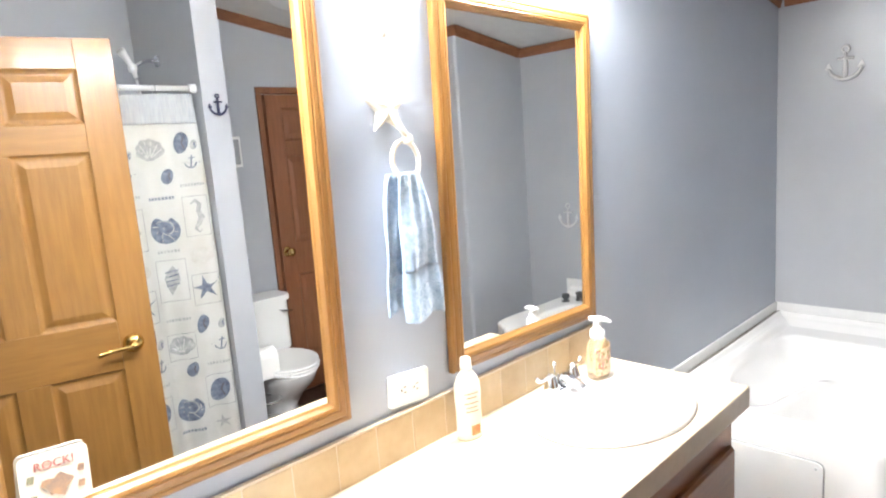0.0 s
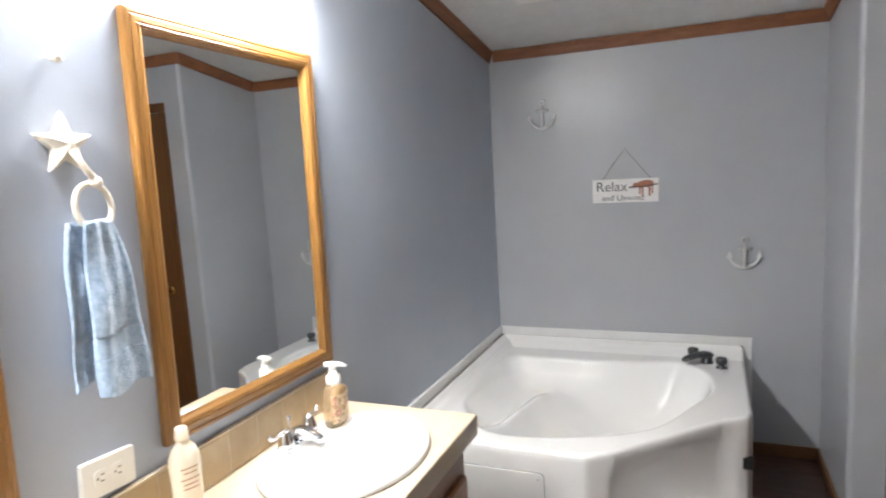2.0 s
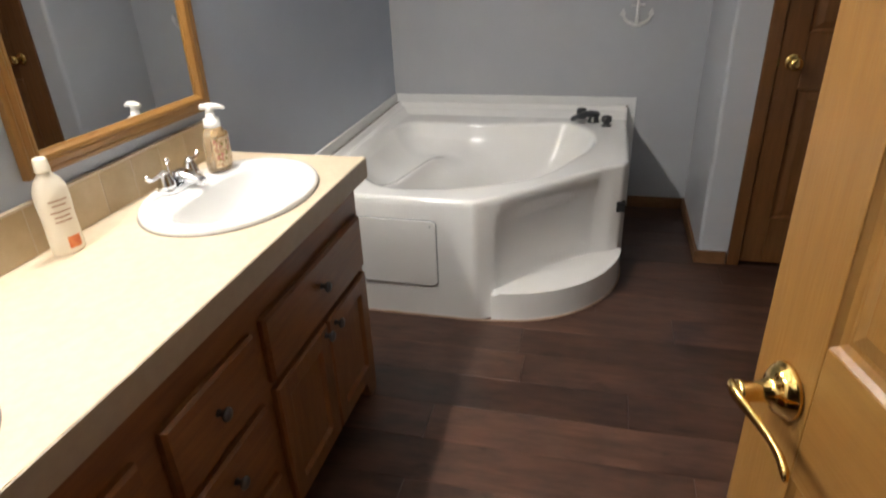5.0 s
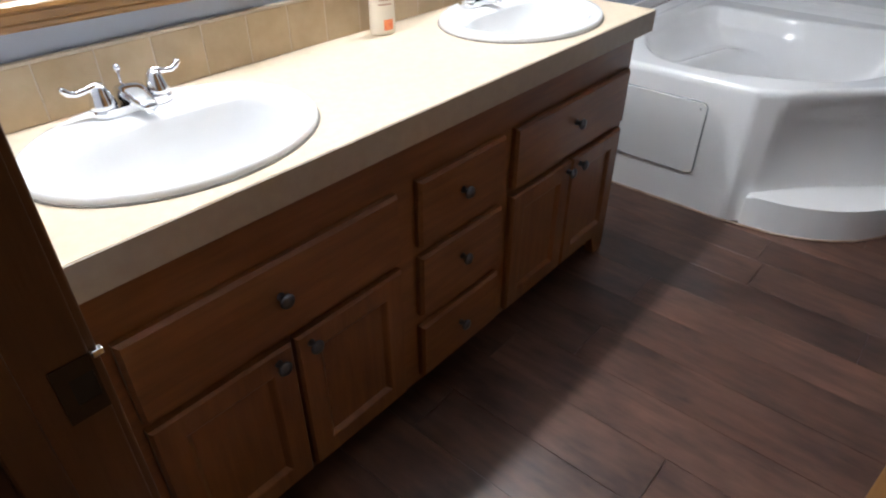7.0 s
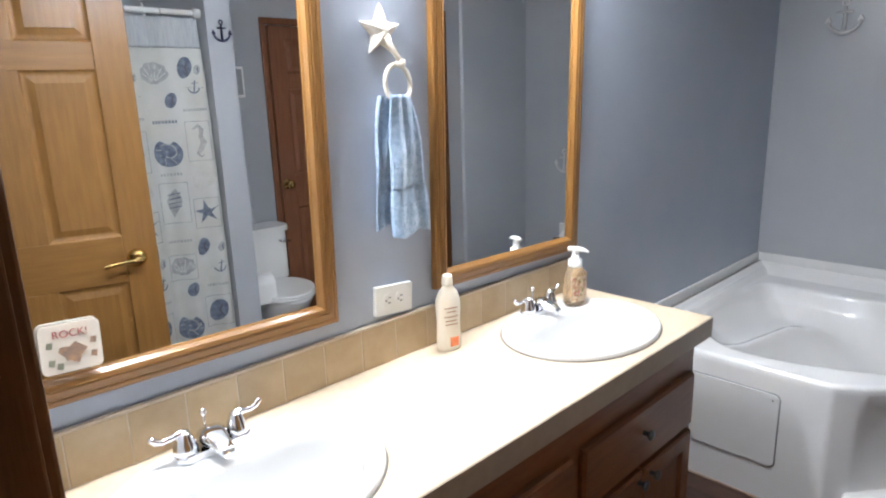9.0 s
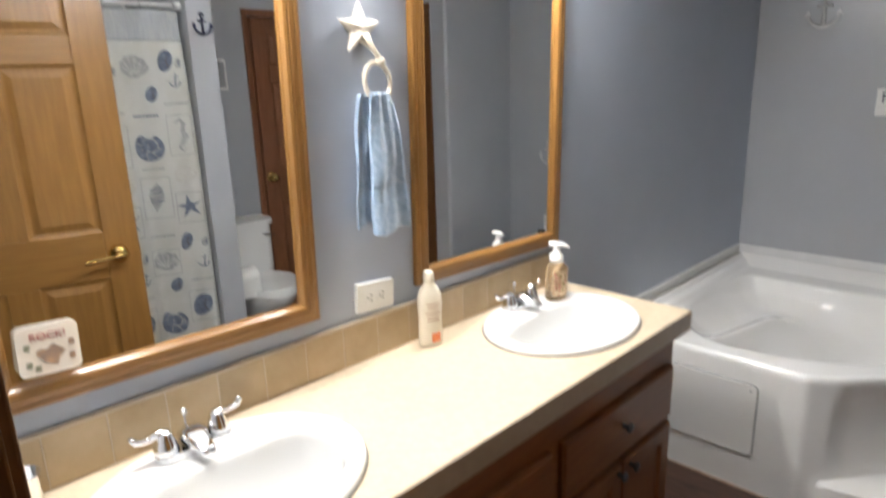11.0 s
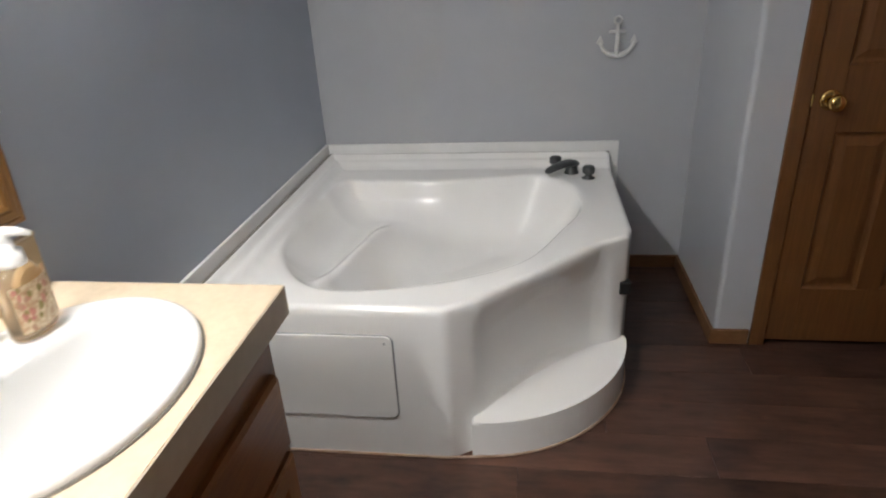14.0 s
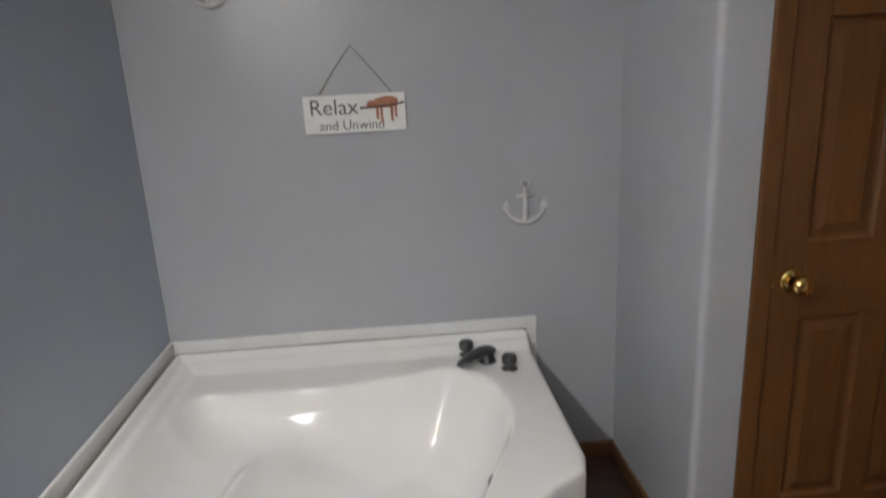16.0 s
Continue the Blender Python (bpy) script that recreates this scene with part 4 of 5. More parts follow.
def tub_faucet():
    f = thing("bath_faucet", "dark nickel roman tub faucet with two knobs on the deck", "faucet", at=pose(-0.170, -1.104, TZ - 0.002, 0, 0, 42.8))
    # local x runs along the knobs, local y points to the basin
    part("spout_base", lathe([(0.030, 0), (0.031, 0.006), (0.026, 0.012), (0.024, 0.038), (0.018, 0.048), (0, 0.050)], 20, pose(0.0, 0.0, 0)), M_DARKMETAL, f, smooth=True)
    part("spout", tube([(0, -0.022, 0.034), (0, -0.010, 0.042), (0, 0.02, 0.048), (0, 0.055, 0.049), (0, 0.095, 0.046), (0, 0.126, 0.041), (0, 0.140, 0.034)], [0.022, 0.030, 0.033, 0.030, 0.026, 0.023, 0.016], 16, flat=0.5), M_DARKMETAL, f, smooth=True)
    for s in (-1, 1):
        part("knob", lathe([(0.026, 0), (0.027, 0.005), (0.014, 0.011), (0.013, 0.018), (0.023, 0.023), (0.0255, 0.030), (0.025, 0.045), (0.021, 0.052), (0, 0.054)], 20, pose(s * 0.094, 0, 0)), M_DARKMETAL, f, "dark nickel knob", smooth=True)


tub_faucet()


# ---- wall things ----
def anchor(parent_pose, s, material, label):
    """Wall anchor: local x across, z up, y out of the wall towards the viewer (negative)."""
    a = thing("wall_anchor", label, "wall decor", "anchor decor", at=parent_pose)
    d = -0.013
    b = bmesh.new()
    ring = [(0.016 * s * math.cos(t), d, s * 0.145 + 0.016 * s * math.sin(t)) for t in np.linspace(0, 2 * math.pi, 16, endpoint=False)]
    tube(ring, 0.0055 * s, 8, bm=b, closed=True)
    part("ring", b, material, a, smooth=True)
    b = bmesh.new()
    tube([(0, d, 0.128 * s), (0, d, -0.005 * s)], [0.0075 * s, 0.0115 * s], 8, bm=b)
    part("shank", b, material, a, smooth=True)
    part("stock", tube([(-0.036 * s, d, 0.098 * s), (0.036 * s, d, 0.098 * s)], 0.0075 * s, 8), material, a, smooth=True)
    arm = [(0.074 * s * math.sin(t), d, 0.062 * s - 0.066 * s * math.cos(t)) for t in np.linspace(-1.45, 1.45, 17)]
    part("arms", tube(arm, [0.0068 * s + 0.0055 * s * (1 - abs(i - 8) / 8) for i in range(17)], 8), material, a, smooth=True)
    for sg in (-1, 1):
        x = sg * 0.0735 * s
        part("fluke", prism([(x, 0.086 * s), (x - 0.020 * s, 0.050 * s), (x, 0.040 * s), (x + 0.015 * s, 0.052 * s)], "y", d - 0.003, d + 0.003, 0.0008), material, a)
    part("crown_tip", prism([(-0.014 * s, 0.0), (0, -0.014 * s), (0.014 * s, 0.0), (0, 0.008 * s)], "y", d - 0.004, d + 0.006, 0.0008), material, a)
    return a


anchor(pose(-0.0, -0.294, 1.717, 0, 0, 90) @ Matrix.Rotation(math.pi, 4, "Z"), 0.9, M_ANCHOR, "whitewashed metal anchor hung on the grey wall")
anchor(pose(-0.0, -1.276, 0.968, 0, 0, 90) @ Matrix.Rotation(math.pi, 4, "Z"), 0.9, M_ANCHOR, "whitewashed metal anchor hung low beside the tub")
anchor(pose(-2.112, PY, 1.765, 0, 0, 180), 0.55, M_NAVY, "navy metal anchor hung on the partition")

# hanging sign
sign = thing("hanging_sign", "white wooden sign with an animal print hung on grey string", "sign", at=pose(-0.002, -0.715, 1.363, 0, 0, -90))
part("board", box(-0.166, 0.166, -0.012, -0.001, -0.061, 0.061, 0.002), M_SIGN, sign)
part("string", tube([(-0.113, -0.007, 0.060), (-0.06, -0.006, 0.138), (0.0, -0.005, 0.213), (0.063, -0.006, 0.138), (0.125, -0.007, 0.060)], 0.0022, 6), M_STRING, sign, "grey twine")
text_bars(sign, "lettering", "Relax", pose(-0.068, -0.0125, 0.020, 90, 0, 0), 0.072, M_INK, "dark grey lettering")
text_bars(sign, "lettering", "and Unwind", pose(-0.012, -0.0125, -0.038, 90, 0, 0), 0.044, M_INK, "dark grey lettering")
# a brown animal lying along a branch, its legs hanging down
b = prism([(0.098 + 0.044 * math.cos(t) * (1 + 0.10 * math.sin(2 * t)), 0.032 + 0.018 * math.sin(t) * (1 + 0.25 * math.cos(t))) for t in np.linspace(0, 2 * math.pi, 28, endpoint=False)], "y", -0.0140, -0.0122)
part("animal_print", b, M_SLOTH, sign, "rust brown animal print")
part("animal_head", prism([(0.056 + 0.017 * math.cos(t), 0.026 + 0.013 * math.sin(t)) for t in np.linspace(0, 2 * math.pi, 18, endpoint=False)], "y", -0.0139, -0.0121), M_SLOTH, sign)
for x, w, z1 in ((0.074, 0.006, -0.022), (0.087, 0.005, -0.034), (0.121, 0.006, -0.030), (0.134, 0.005, -0.018)):
    part("animal_leg", prism([(x - w, 0.026), (x + w, 0.026), (x + w * 0.6, z1 + 0.008), (x + w * 1.1, z1), (x - w * 0.7, z1)], "y", -0.0137, -0.0122), M_SLOTH, sign)
part("branch_print", prism([(0.018, 0.012), (0.060, 0.014), (0.110, 0.016), (0.163, 0.026), (0.163, 0.033), (0.110, 0.023), (0.060, 0.021), (0.018, 0.020)], "y", -0.0145, -0.0123), M_TWIG, sign)

# outlet plate, mounted sideways
op = thing("wall_outlet", "white plastic duplex outlet plate mounted sideways", "outlet", at=pose(-2.565, -0.001, 0.989, 0, 4, 0))
part("plate", prism([tuple(p) for p in rounded([(-0.059, -0.037), (0.059, -0.037), (0.059, 0.037), (-0.059, 0.037)], [0.0025] * 4, 4)], "y", -0.012, 0.0, 0.003), M_PLATE, op)
for s in (-1, 1):
    r_ = part("receptacle", prism([tuple(p) for p in rounded([(s * 0.0195 - 0.0145, -0.016), (s * 0.0195 + 0.0145, -0.016), (s * 0.0195 + 0.0145, 0.016), (s * 0.0195 - 0.0145, 0.016)], [0.008] * 4, 4)], "y", -0.0135, -0.012), M_PLATE, op)
    for dz in (-0.0065, 0.0065):
        part("slot", box(s * 0.0195 - 0.002, s * 0.0195 + 0.006, -0.0138, -0.0134, dz - 0.0012, dz + 0.0012), M_SLOT, r_)
    part("slot", lathe([(0, 0), (0.0025, 0), (0.0025, 0.0004), (0, 0.0004)], 10, pose(s * 0.0195 - 0.008, -0.0134, 0, 90, 0, 0)), M_SLOT, r_)
part("screw", lathe([(0, 0), (0.003, 0), (0.002, 0.0012), (0, 0.0012)], 10, pose(0, -0.012, 0, 90, 0, 0)), M_PLATE, op)

# starfish hook with rope ring and towel
star = thing("starfish_hook", "bleached starfish wall hook with a rope towel ring", "towel hook", at=pose(-2.562, -0.001, 1.632))
b = bmesh.new()
pts, tip = [], 0.062
for i in range(10):
    a = math.radians(90 + 36 * i)
    r = tip if i % 2 == 0 else 0.025
    pts.append((r * math.cos(a), r * math.sin(a)))
ctr = b.verts.new((0, -0.030, 0))
rim = [b.verts.new((x, -0.016 if i % 2 else -0.010, z)) for i, (x, z) in enumerate(pts)]
mid = [b.verts.new((x * 0.55, -0.024 if i % 2 == 0 else -0.020, z * 0.55)) for i, (x, z) in enumerate(pts)]
back = [b.verts.new((x, -0.002, z)) for x, z in pts]
for i in range(10):
    j = (i + 1) % 10
    b.faces.new((ctr, mid[i], mid[j]))
    b.faces.new((mid[i], rim[i], rim[j], mid[j]))
    b.faces.new((rim[i], back[i], back[j], rim[j]))
b.faces.new(back)
bmesh.ops.bevel(b, geom=list(b.edges), offset=0.003, segments=2, profile=0.6, affect="EDGES")
part("starfish", b, M_STAR, star, smooth=True)
part("rope_loop", tube([(0.0, -0.026, -0.012), (0.006, -0.033, -0.03), (0.018, -0.035, -0.050), (0.030, -0.034, -0.062), (0.034, -0.030, -0.070)], 0.0062, 10), M_ROPE, star, smooth=True)
part("knot", lathe([(0, -0.012), (0.010, -0.008), (0.013, 0.0), (0.010, 0.009), (0, 0.012)], 14, pose(0.036, -0.031, -0.072)), M_ROPE, star, smooth=True)
ringp = [(0.026 + 0.038 * math.sin(t), -0.030 + 0.004 * math.cos(t), -0.118 + 0.044 * math.cos(t)) for t in np.linspace(0, 2 * math.pi, 28, endpoint=False)]
part("ring", tube(ringp, 0.0058, 10, closed=True), M_ROPE, star, smooth=True)
part("nail_knob", lathe([(0, 0), (0.006, 0), (0.005, 0.010), (0.011, 0.013), (0.011, 0.018), (0, 0.021)], 16, pose(0.004, 0, 0.158, 90, 0, 0)), M_STAR, star, "small pale hook knob", smooth=True)


def hand_towel():
    """A folded towel hung through the ring: two hanging layers, each a thick wavy sheet, with a woven band."""
    t = thing("hand_towel", "blue terry hand towel with a woven band, on the ring", "towel", at=pose(-2.556, -0.031, 1.484))

    def layer(x_top, w_top, x_bot, w_bot, z_bot, y_off, name, za, zb, material, ph, thick=0.012):
        b = bmesh.new()
        nx, nz = 22, 30
        grid = {}
        for s in (0, 1):
            for iz in range(nz + 1):
                f = iz / nz
                z = za + (zb - za) * f
                g = min(1.0, max(0.0, z / z_bot))
                ease = g ** 0.55
                w = w_top + (w_bot - w_top) * ease
                xc = x_top + (x_bot - x_top) * ease
                for ix in range(nx + 1):
                    u = ix / nx - 0.5
                    x = xc + w * u
                    wave = 0.009 * math.sin(u * 5.5 + ph) * (0.35 + 0.65 * g) + 0.0022 * math.sin(u * 17 + ph * 2 + 4 * g) + 0.0025 * math.sin(11 * g + 3 * u)
                    edge = math.sqrt(max(0.0, 1 - (2 * u) ** 4))
                    y = y_off + wave + (thick * edge * (-1 if s else 0.3)) * (0.6 + 0.4 * g)
                    grid[s, iz, ix] = b.verts.new((x, y, z + 0.006 * math.sin(u * 7 + ph) * g))
        for s in (0, 1):
            for iz in range(nz):
                for ix in range(nx):
                    b.faces.new((grid[s, iz, ix], grid[s, iz, ix + 1], grid[s, iz + 1, ix + 1], grid[s, iz + 1, ix]))
        for iz in range(nz):
            for ix in (0, nx):
                b.faces.new((grid[0, iz, ix], grid[0, iz + 1, ix], grid[1, iz + 1, ix], grid[1, iz, ix]))
        for ix in range(nx):
            for iz in (0, nz):
                b.faces.new((grid[0, iz, ix], grid[0, iz, ix + 1], grid[1, iz, ix + 1], grid[1, iz, ix]))
        return part(name, b, material, t, smooth=True)
    args = (0.010, 0.066, 0.030, 0.128, -0.325, -0.014)
    layer(*args, "front_fold", 0.006, -0.212, M_TOWEL, 0.4)
    layer(*args, "woven_band", -0.2125, -0.252, M_TOWELBAND, 0.4, 0.010)
    layer(*args, "front_hem", -0.2525, -0.325, M_TOWEL, 0.4)
    args = (-0.012, 0.050, -0.020, 0.090, -0.305, 0.008)
    layer(*args, "back_fold", 0.004, -0.225, M_TOWEL, 2.1, 0.010)
    layer(*args, "woven_band", -0.2255, -0.258, M_TOWELBAND, 2.1, 0.009)
    layer(*args, "back_hem", -0.2585, -0.305, M_TOWEL, 2.1, 0.010)


hand_towel()

# ---- on the counter ----
lot = thing("lotion_bottle", "cream plastic lotion bottle with an orange printed label", "bottle", at=pose(-2.425, -0.062, CT + 0.0005, 0, 0, -20))
part("bottle", lathe([(0, 0), (0.030, 0), (0.0335, 0.005), (0.034, 0.03), (0.033, 0.075), (0.035, 0.115), (0.034, 0.140), (0.026, 0.160), (0.0155, 0.172), (0.0135, 0.178), (0, 0.178)], 32, sx=1.0, sy=0.62), M_LOTION, lot, smooth=True)
part("cap", lathe([(0, 0.178), (0.0145, 0.178), (0.015, 0.182), (0.0135, 0.202), (0.011, 0.206), (0, 0.207)], 24), M_LOTION, lot, smooth=True)


def wrap(z0, z1, a0, a1, rr, sy, material, name, parent, label=""):
    """A thin printed patch that follows a round bottle."""
    b = bmesh.new()
    n = 12
    lo = [b.verts.new((rr * math.cos(a), sy * rr * math.sin(a), z0)) for a in np.linspace(a0, a1, n)]
    hi = [b.verts.new((rr * math.cos(a), sy * rr * math.sin(a), z1)) for a in np.linspace(a0, a1, n)]
    for i in range(n - 1):
        b.faces.new((lo[i], lo[i + 1], hi[i + 1], hi[i]))
    return part(name, b, material, parent, label, smooth=True)


F = -math.pi / 2
wrap(0.012, 0.038, F - 0.15, F + 0.65, 0.0348, 0.63, M_ORANGE, "label_print", lot, "orange fruit print")
for z, w in ((0.118, 0.55), (0.108, 0.40), (0.094, 0.60), (0.083, 0.45), (0.073, 0.5)):
    wrap(z, z + 0.0032, F - w, F + w, 0.0362, 0.63, M_BROWNINK, "label_line", lot)

soap = thing("soap_dispenser", "clear amber foaming soap bottle with a white pump", "soap bottle", at=pose(-1.930, -0.124, CT + 0.0155, 0, 0, 10))
part("bottle", lathe([(0, 0.001), (0.036, 0.001), (0.039, 0.006), (0.039, 0.040), (0.037, 0.075), (0.034, 0.098), (0.026, 0.112), (0.021, 0.118), (0, 0.118)], 32, sx=1.24, sy=0.80), M_SOAP, soap, smooth=True)
wrap(0.015, 0.095, F - 1.25, F + 1.25, 0.0490, 0.68, M_LABEL, "label", soap, "gold floral label")
pr = random.Random(11)
for i in range(34):
    a, z = F + pr.uniform(-1.15, 1.15), pr.uniform(0.020, 0.090)
    dz, da = pr.uniform(0.004, 0.008), pr.uniform(0.07, 0.15)
    b = bmesh.new()
    vs = [b.verts.new((0.0494 * math.cos(a + da * math.cos(t)), 0.68 * 0.0494 * math.sin(a + da * math.cos(t)), z + dz * math.sin(t) * (1 + 0.3 * math.cos(3 * t)))) for t in np.linspace(0, 2 * math.pi, 10, endpoint=False)]
    b.faces.new(vs)
    part("flower_print" if i % 2 else "leaf_print", b, (M_PINK, M_OLIVE, M_BROWNINK)[i % 3], soap)
part("collar", lathe([(0, 0.118), (0.0215, 0.118), (0.022, 0.122), (0.021, 0.140), (0.013, 0.143), (0.0115, 0.158), (0, 0.158)], 24), M_PUMP, soap, smooth=True)
part("pump_head", tube([(-0.003, 0.022, 0.172), (0.0, 0.0, 0.173), (0.004, -0.022, 0.172), (0.008, -0.040, 0.166)], [0.010, 0.012, 0.009, 0.0055], 14, flat=0.75), M_PUMP, soap, "white pump head", smooth=True)
part("stem", lathe([(0, 0.156), (0.012, 0.156), (0.009, 0.164), (0.012, 0.170), (0, 0.172)], 18), M_PUMP, soap, smooth=True)

card = thing("small_card", "small cream rounded card with a printed picture, leaning on the mirror", "card", at=pose(-3.287, -0.022, 1.0455, -6, 3.5, 0))
part("card_board", prism([tuple(p) for p in rounded([(-0.047, 0.0), (0.047, 0.0), (0.047, 0.084), (-0.047, 0.084)], [0.009] * 4, 4)], "y", -0.004, 0.0, 0.0008), M_CARD, card)
text_bars(card, "lettering", "ROCK!", pose(0, -0.0045, 0.066, 90, 0, 0), 0.018, M_RED, "red lettering")
part("picture", prism([(0.002 + 0.019 * math.cos(t) * (1 + 0.3 * math.sin(3 * t)), 0.032 + 0.016 * math.sin(t) * (1 + 0.25 * math.cos(5 * t))) for t in np.linspace(0, 2 * math.pi, 20, endpoint=False)], "y", -0.0052, -0.0042), M_CARDART, card)
for x, z in ((-0.033, 0.050), (0.034, 0.048), (-0.032, 0.020), (0.033, 0.024), (-0.02, 0.012)):
    part("printed_mark", prism([(x - 0.005, z - 0.004), (x + 0.004, z - 0.006), (x + 0.006, z + 0.005), (x - 0.003, z + 0.006)], "y", -0.0050, -0.0042), M_GREEN if x < 0 else M_CARDART, card)

cup = thing("chrome_cup", "small chrome cup at the end of the countertop", "cup", at=pose(-3.370, -0.062, CT + 0.0005))
part("cup_body", lathe([(0, 0.0), (0.024, 0.0), (0.026, 0.004), (0.029, 0.075), (0.031, 0.078), (0.029, 0.078), (0.024, 0.006), (0, 0.006)], 24), M_CHROME, cup, smooth=True)

# ---- shower side, seen in the mirror ----
RZ, RY = 1.886, -1.80
rod = thing("curtain_rod", "white metal shower curtain rod", "curtain rod", at=pose(0, 0, 0))
part("rod", tube([(XW + 0.012, RY, RZ), (PX0 - 0.012, RY, RZ)], 0.0125, 14), M_TRIM, rod, smooth=True)
for x0, x1 in ((XW + 0.001, XW + 0.014), (PX0 - 0.03, PX0 - 0.001)):
    part("end_cap", tube([(x0, RY, RZ), (x1, RY, RZ)], 0.020, 16), M_TRIM, rod, smooth=True)


def curtain_y(x, z):
    return RY + 0.022 * math.sin(x * 42) * (0.4 + 0.6 * (RZ - z) / 1.8) + 0.012 * math.sin(x * 17 + 1.3 + z)


def curtain_right(z):
    """The hem hangs a little away from the partition, wider towards the floor."""
    return PX0 - 0.02 + 0.045 * min(1.0, max(0.0, (1.85 - z) / 1.2))


def cloth(name, z0, z1, material, parent, label=""):
    b = bmesh.new()
    nx, nz = 110, 14
    g = {}
    for iz in range(nz + 1):
        z = z0 + (z1 - z0) * iz / nz
        x1 = min(curtain_right(z), PX0 - 0.004 if z > 0 else 0)
        for ix in range(nx + 1):
            x = XW + 0.05 + (x1 - XW - 0.05) * ix / nx
            for s in (0, 1):
                g[s, iz, ix] = b.verts.new((x, curtain_y(x, z) - 0.0015 * s, z))
    for s in (0, 1):
        for iz in range(nz):
            for ix in range(nx):
                b.faces.new((g[s, iz, ix], g[s, iz, ix + 1], g[s, iz + 1, ix + 1], g[s, iz + 1, ix]))
    for ix in range(nx):
        for iz in (0, nz):
            b.faces.new((g[0, iz, ix], g[0, iz, ix + 1], g[1, iz, ix + 1], g[1, iz, ix]))
    for iz in range(nz):
        for ix in (0, nx):
            b.faces.new((g[0, iz, ix], g[0, iz + 1, ix], g[1, iz + 1, ix], g[1, iz, ix]))
    return part(name, b, material, parent, label, smooth=True)


cur = thing("shower_curtain", "cream shower curtain printed with slate blue sea shells", "shower curtain", at=pose(0, 0, 0))
cloth("curtain_cloth", 0.09, 1.73, M_CURTAIN, cur)
cloth("curtain_top", 1.732, 1.862, M_CURTAIN_TOP, cur, "pale grey sheer top band")
for i in range(9):
    x = PX0 - 0.035 - 0.15 * i
    part("curtain_ring", tube([(x, RY + 0.018 * math.sin(t), RZ - 0.012 + 0.026 * math.cos(t)) for t in np.linspace(0, 2 * math.pi, 16, endpoint=False)], 0.002, 6, closed=True), M_CHROME, cur, "metal curtain ring", smooth=True)


def print_patch(cx, cz, outline, material, name="shell_print"):
    """A printed figure that follows the folds, just proud of the cloth."""
    b = bmesh.new()
    mu, mw = sum(o[0] for o in outline) / len(outline), sum(o[1] for o in outline) / len(outline)
    cx, cz, outline = cx + mu, cz + mw, [(o[0] - mu, o[1] - mw) for o in outline]
    c = b.verts.new((cx, curtain_y(cx, cz) + 0.003, cz))
    vs = [b.verts.new((cx + u, curtain_y(cx + u, cz + w) + 0.003, cz + w)) for u, w in outline]
    k = len(vs)
    mids = [b.verts.new((cx + u * 0.5, curtain_y(cx + u * 0.5, cz + w * 0.5) + 0.003, cz + w * 0.5)) for u, w in outline]
    for i in range(k):
        j = (i + 1) % k
        b.faces.new((vs[i], vs[j], mids[j], mids[i]))
        b.faces.new((mids[i], mids[j], c))
    part(name, b, material, cur)


def print_strip(cx, cz, pts, width, material, name="printed_line"):
    """A printed line of some width along points, following the folds."""
    b = bmesh.new()
    rows = []
    for i, (u, w) in enumerate(pts):
        p, q = pts[max(0, i - 1)], pts[min(len(pts) - 1, i + 1)]
        d = Vector((q[0] - p[0], q[1] - p[1])).normalized()
        hw = width[i] / 2 if isinstance(width, (list, tuple)) else width / 2
        row = []
        for sg in (-1, 1):
            x, z = cx + u - sg * d.y * hw, cz + w + sg * d.x * hw
            row.append(b.verts.new((x, curtain_y(x, z) + 0.0036, z)))
        rows.append(row)
    for u, v in zip(rows, rows[1:]):
        b.faces.new((u[0], u[1], v[1], v[0]))
    part(name, b, material, cur)


TURN = np.linspace(0, 2 * math.pi, 28, endpoint=False)


def nautilus(x, z, s):
    """Round coiled shell with a notch at its mouth and paler ribs."""
    print_patch(x, z, [(s * math.cos(t) * (1 - 0.22 * max(0.0, math.cos(t - 0.9)) ** 6), s * 1.08 * math.sin(t) * (1 - 0.45 * max(0.0, math.cos(t - 1.5)) ** 14)) for t in TURN], M_PRINT)
    print_strip(x, z, [(s * 0.09 * t * math.cos(t + 0.6), s * 0.09 * t * math.sin(t + 0.6)) for t in np.linspace(1.0, 8.6, 24)], 0.006, M_PRINT2)
    for a in (2.6, 3.4, 4.2, 5.0, 5.8):
        print_strip(x, z, [(s * 0.45 * math.cos(a), s * 0.45 * math.sin(a)), (s * 0.88 * math.cos(a + 0.25), s * 0.95 * math.sin(a + 0.25))], 0.004, M_PRINT2)


def scallop(x, z, s, material):
    """Fan shell with a scalloped rim and ribs."""
    fan = [(s * (1 + 0.05 * math.cos(9 * a)) * math.cos(a), s * (1 + 0.05 * math.cos(9 * a)) * math.sin(a) * 0.95) for a in np.linspace(-0.35, math.pi + 0.35, 30)]
    print_patch(x, z, fan + [(-0.22 * s, -0.75 * s), (0.22 * s, -0.75 * s)], material)
    for a in np.linspace(0.25, math.pi - 0.25, 6):
        print_strip(x, z - 0.1 * s, [(0.12 * s * math.cos(a), -0.4 * s), (0.86 * s * math.cos(a), 0.86 * s * math.sin(a))], 0.0035, M_CURTAIN, "printed_rib")


def sea_star(x, z, s, material):
    print_patch(x, z, [((s if i % 2 == 0 else 0.32 * s) * math.cos(math.radians(98 + 36 * i)), (s if i % 2 == 0 else 0.32 * s) * math.sin(math.radians(98 + 36 * i))) for i in range(10)], material, "starfish_print")


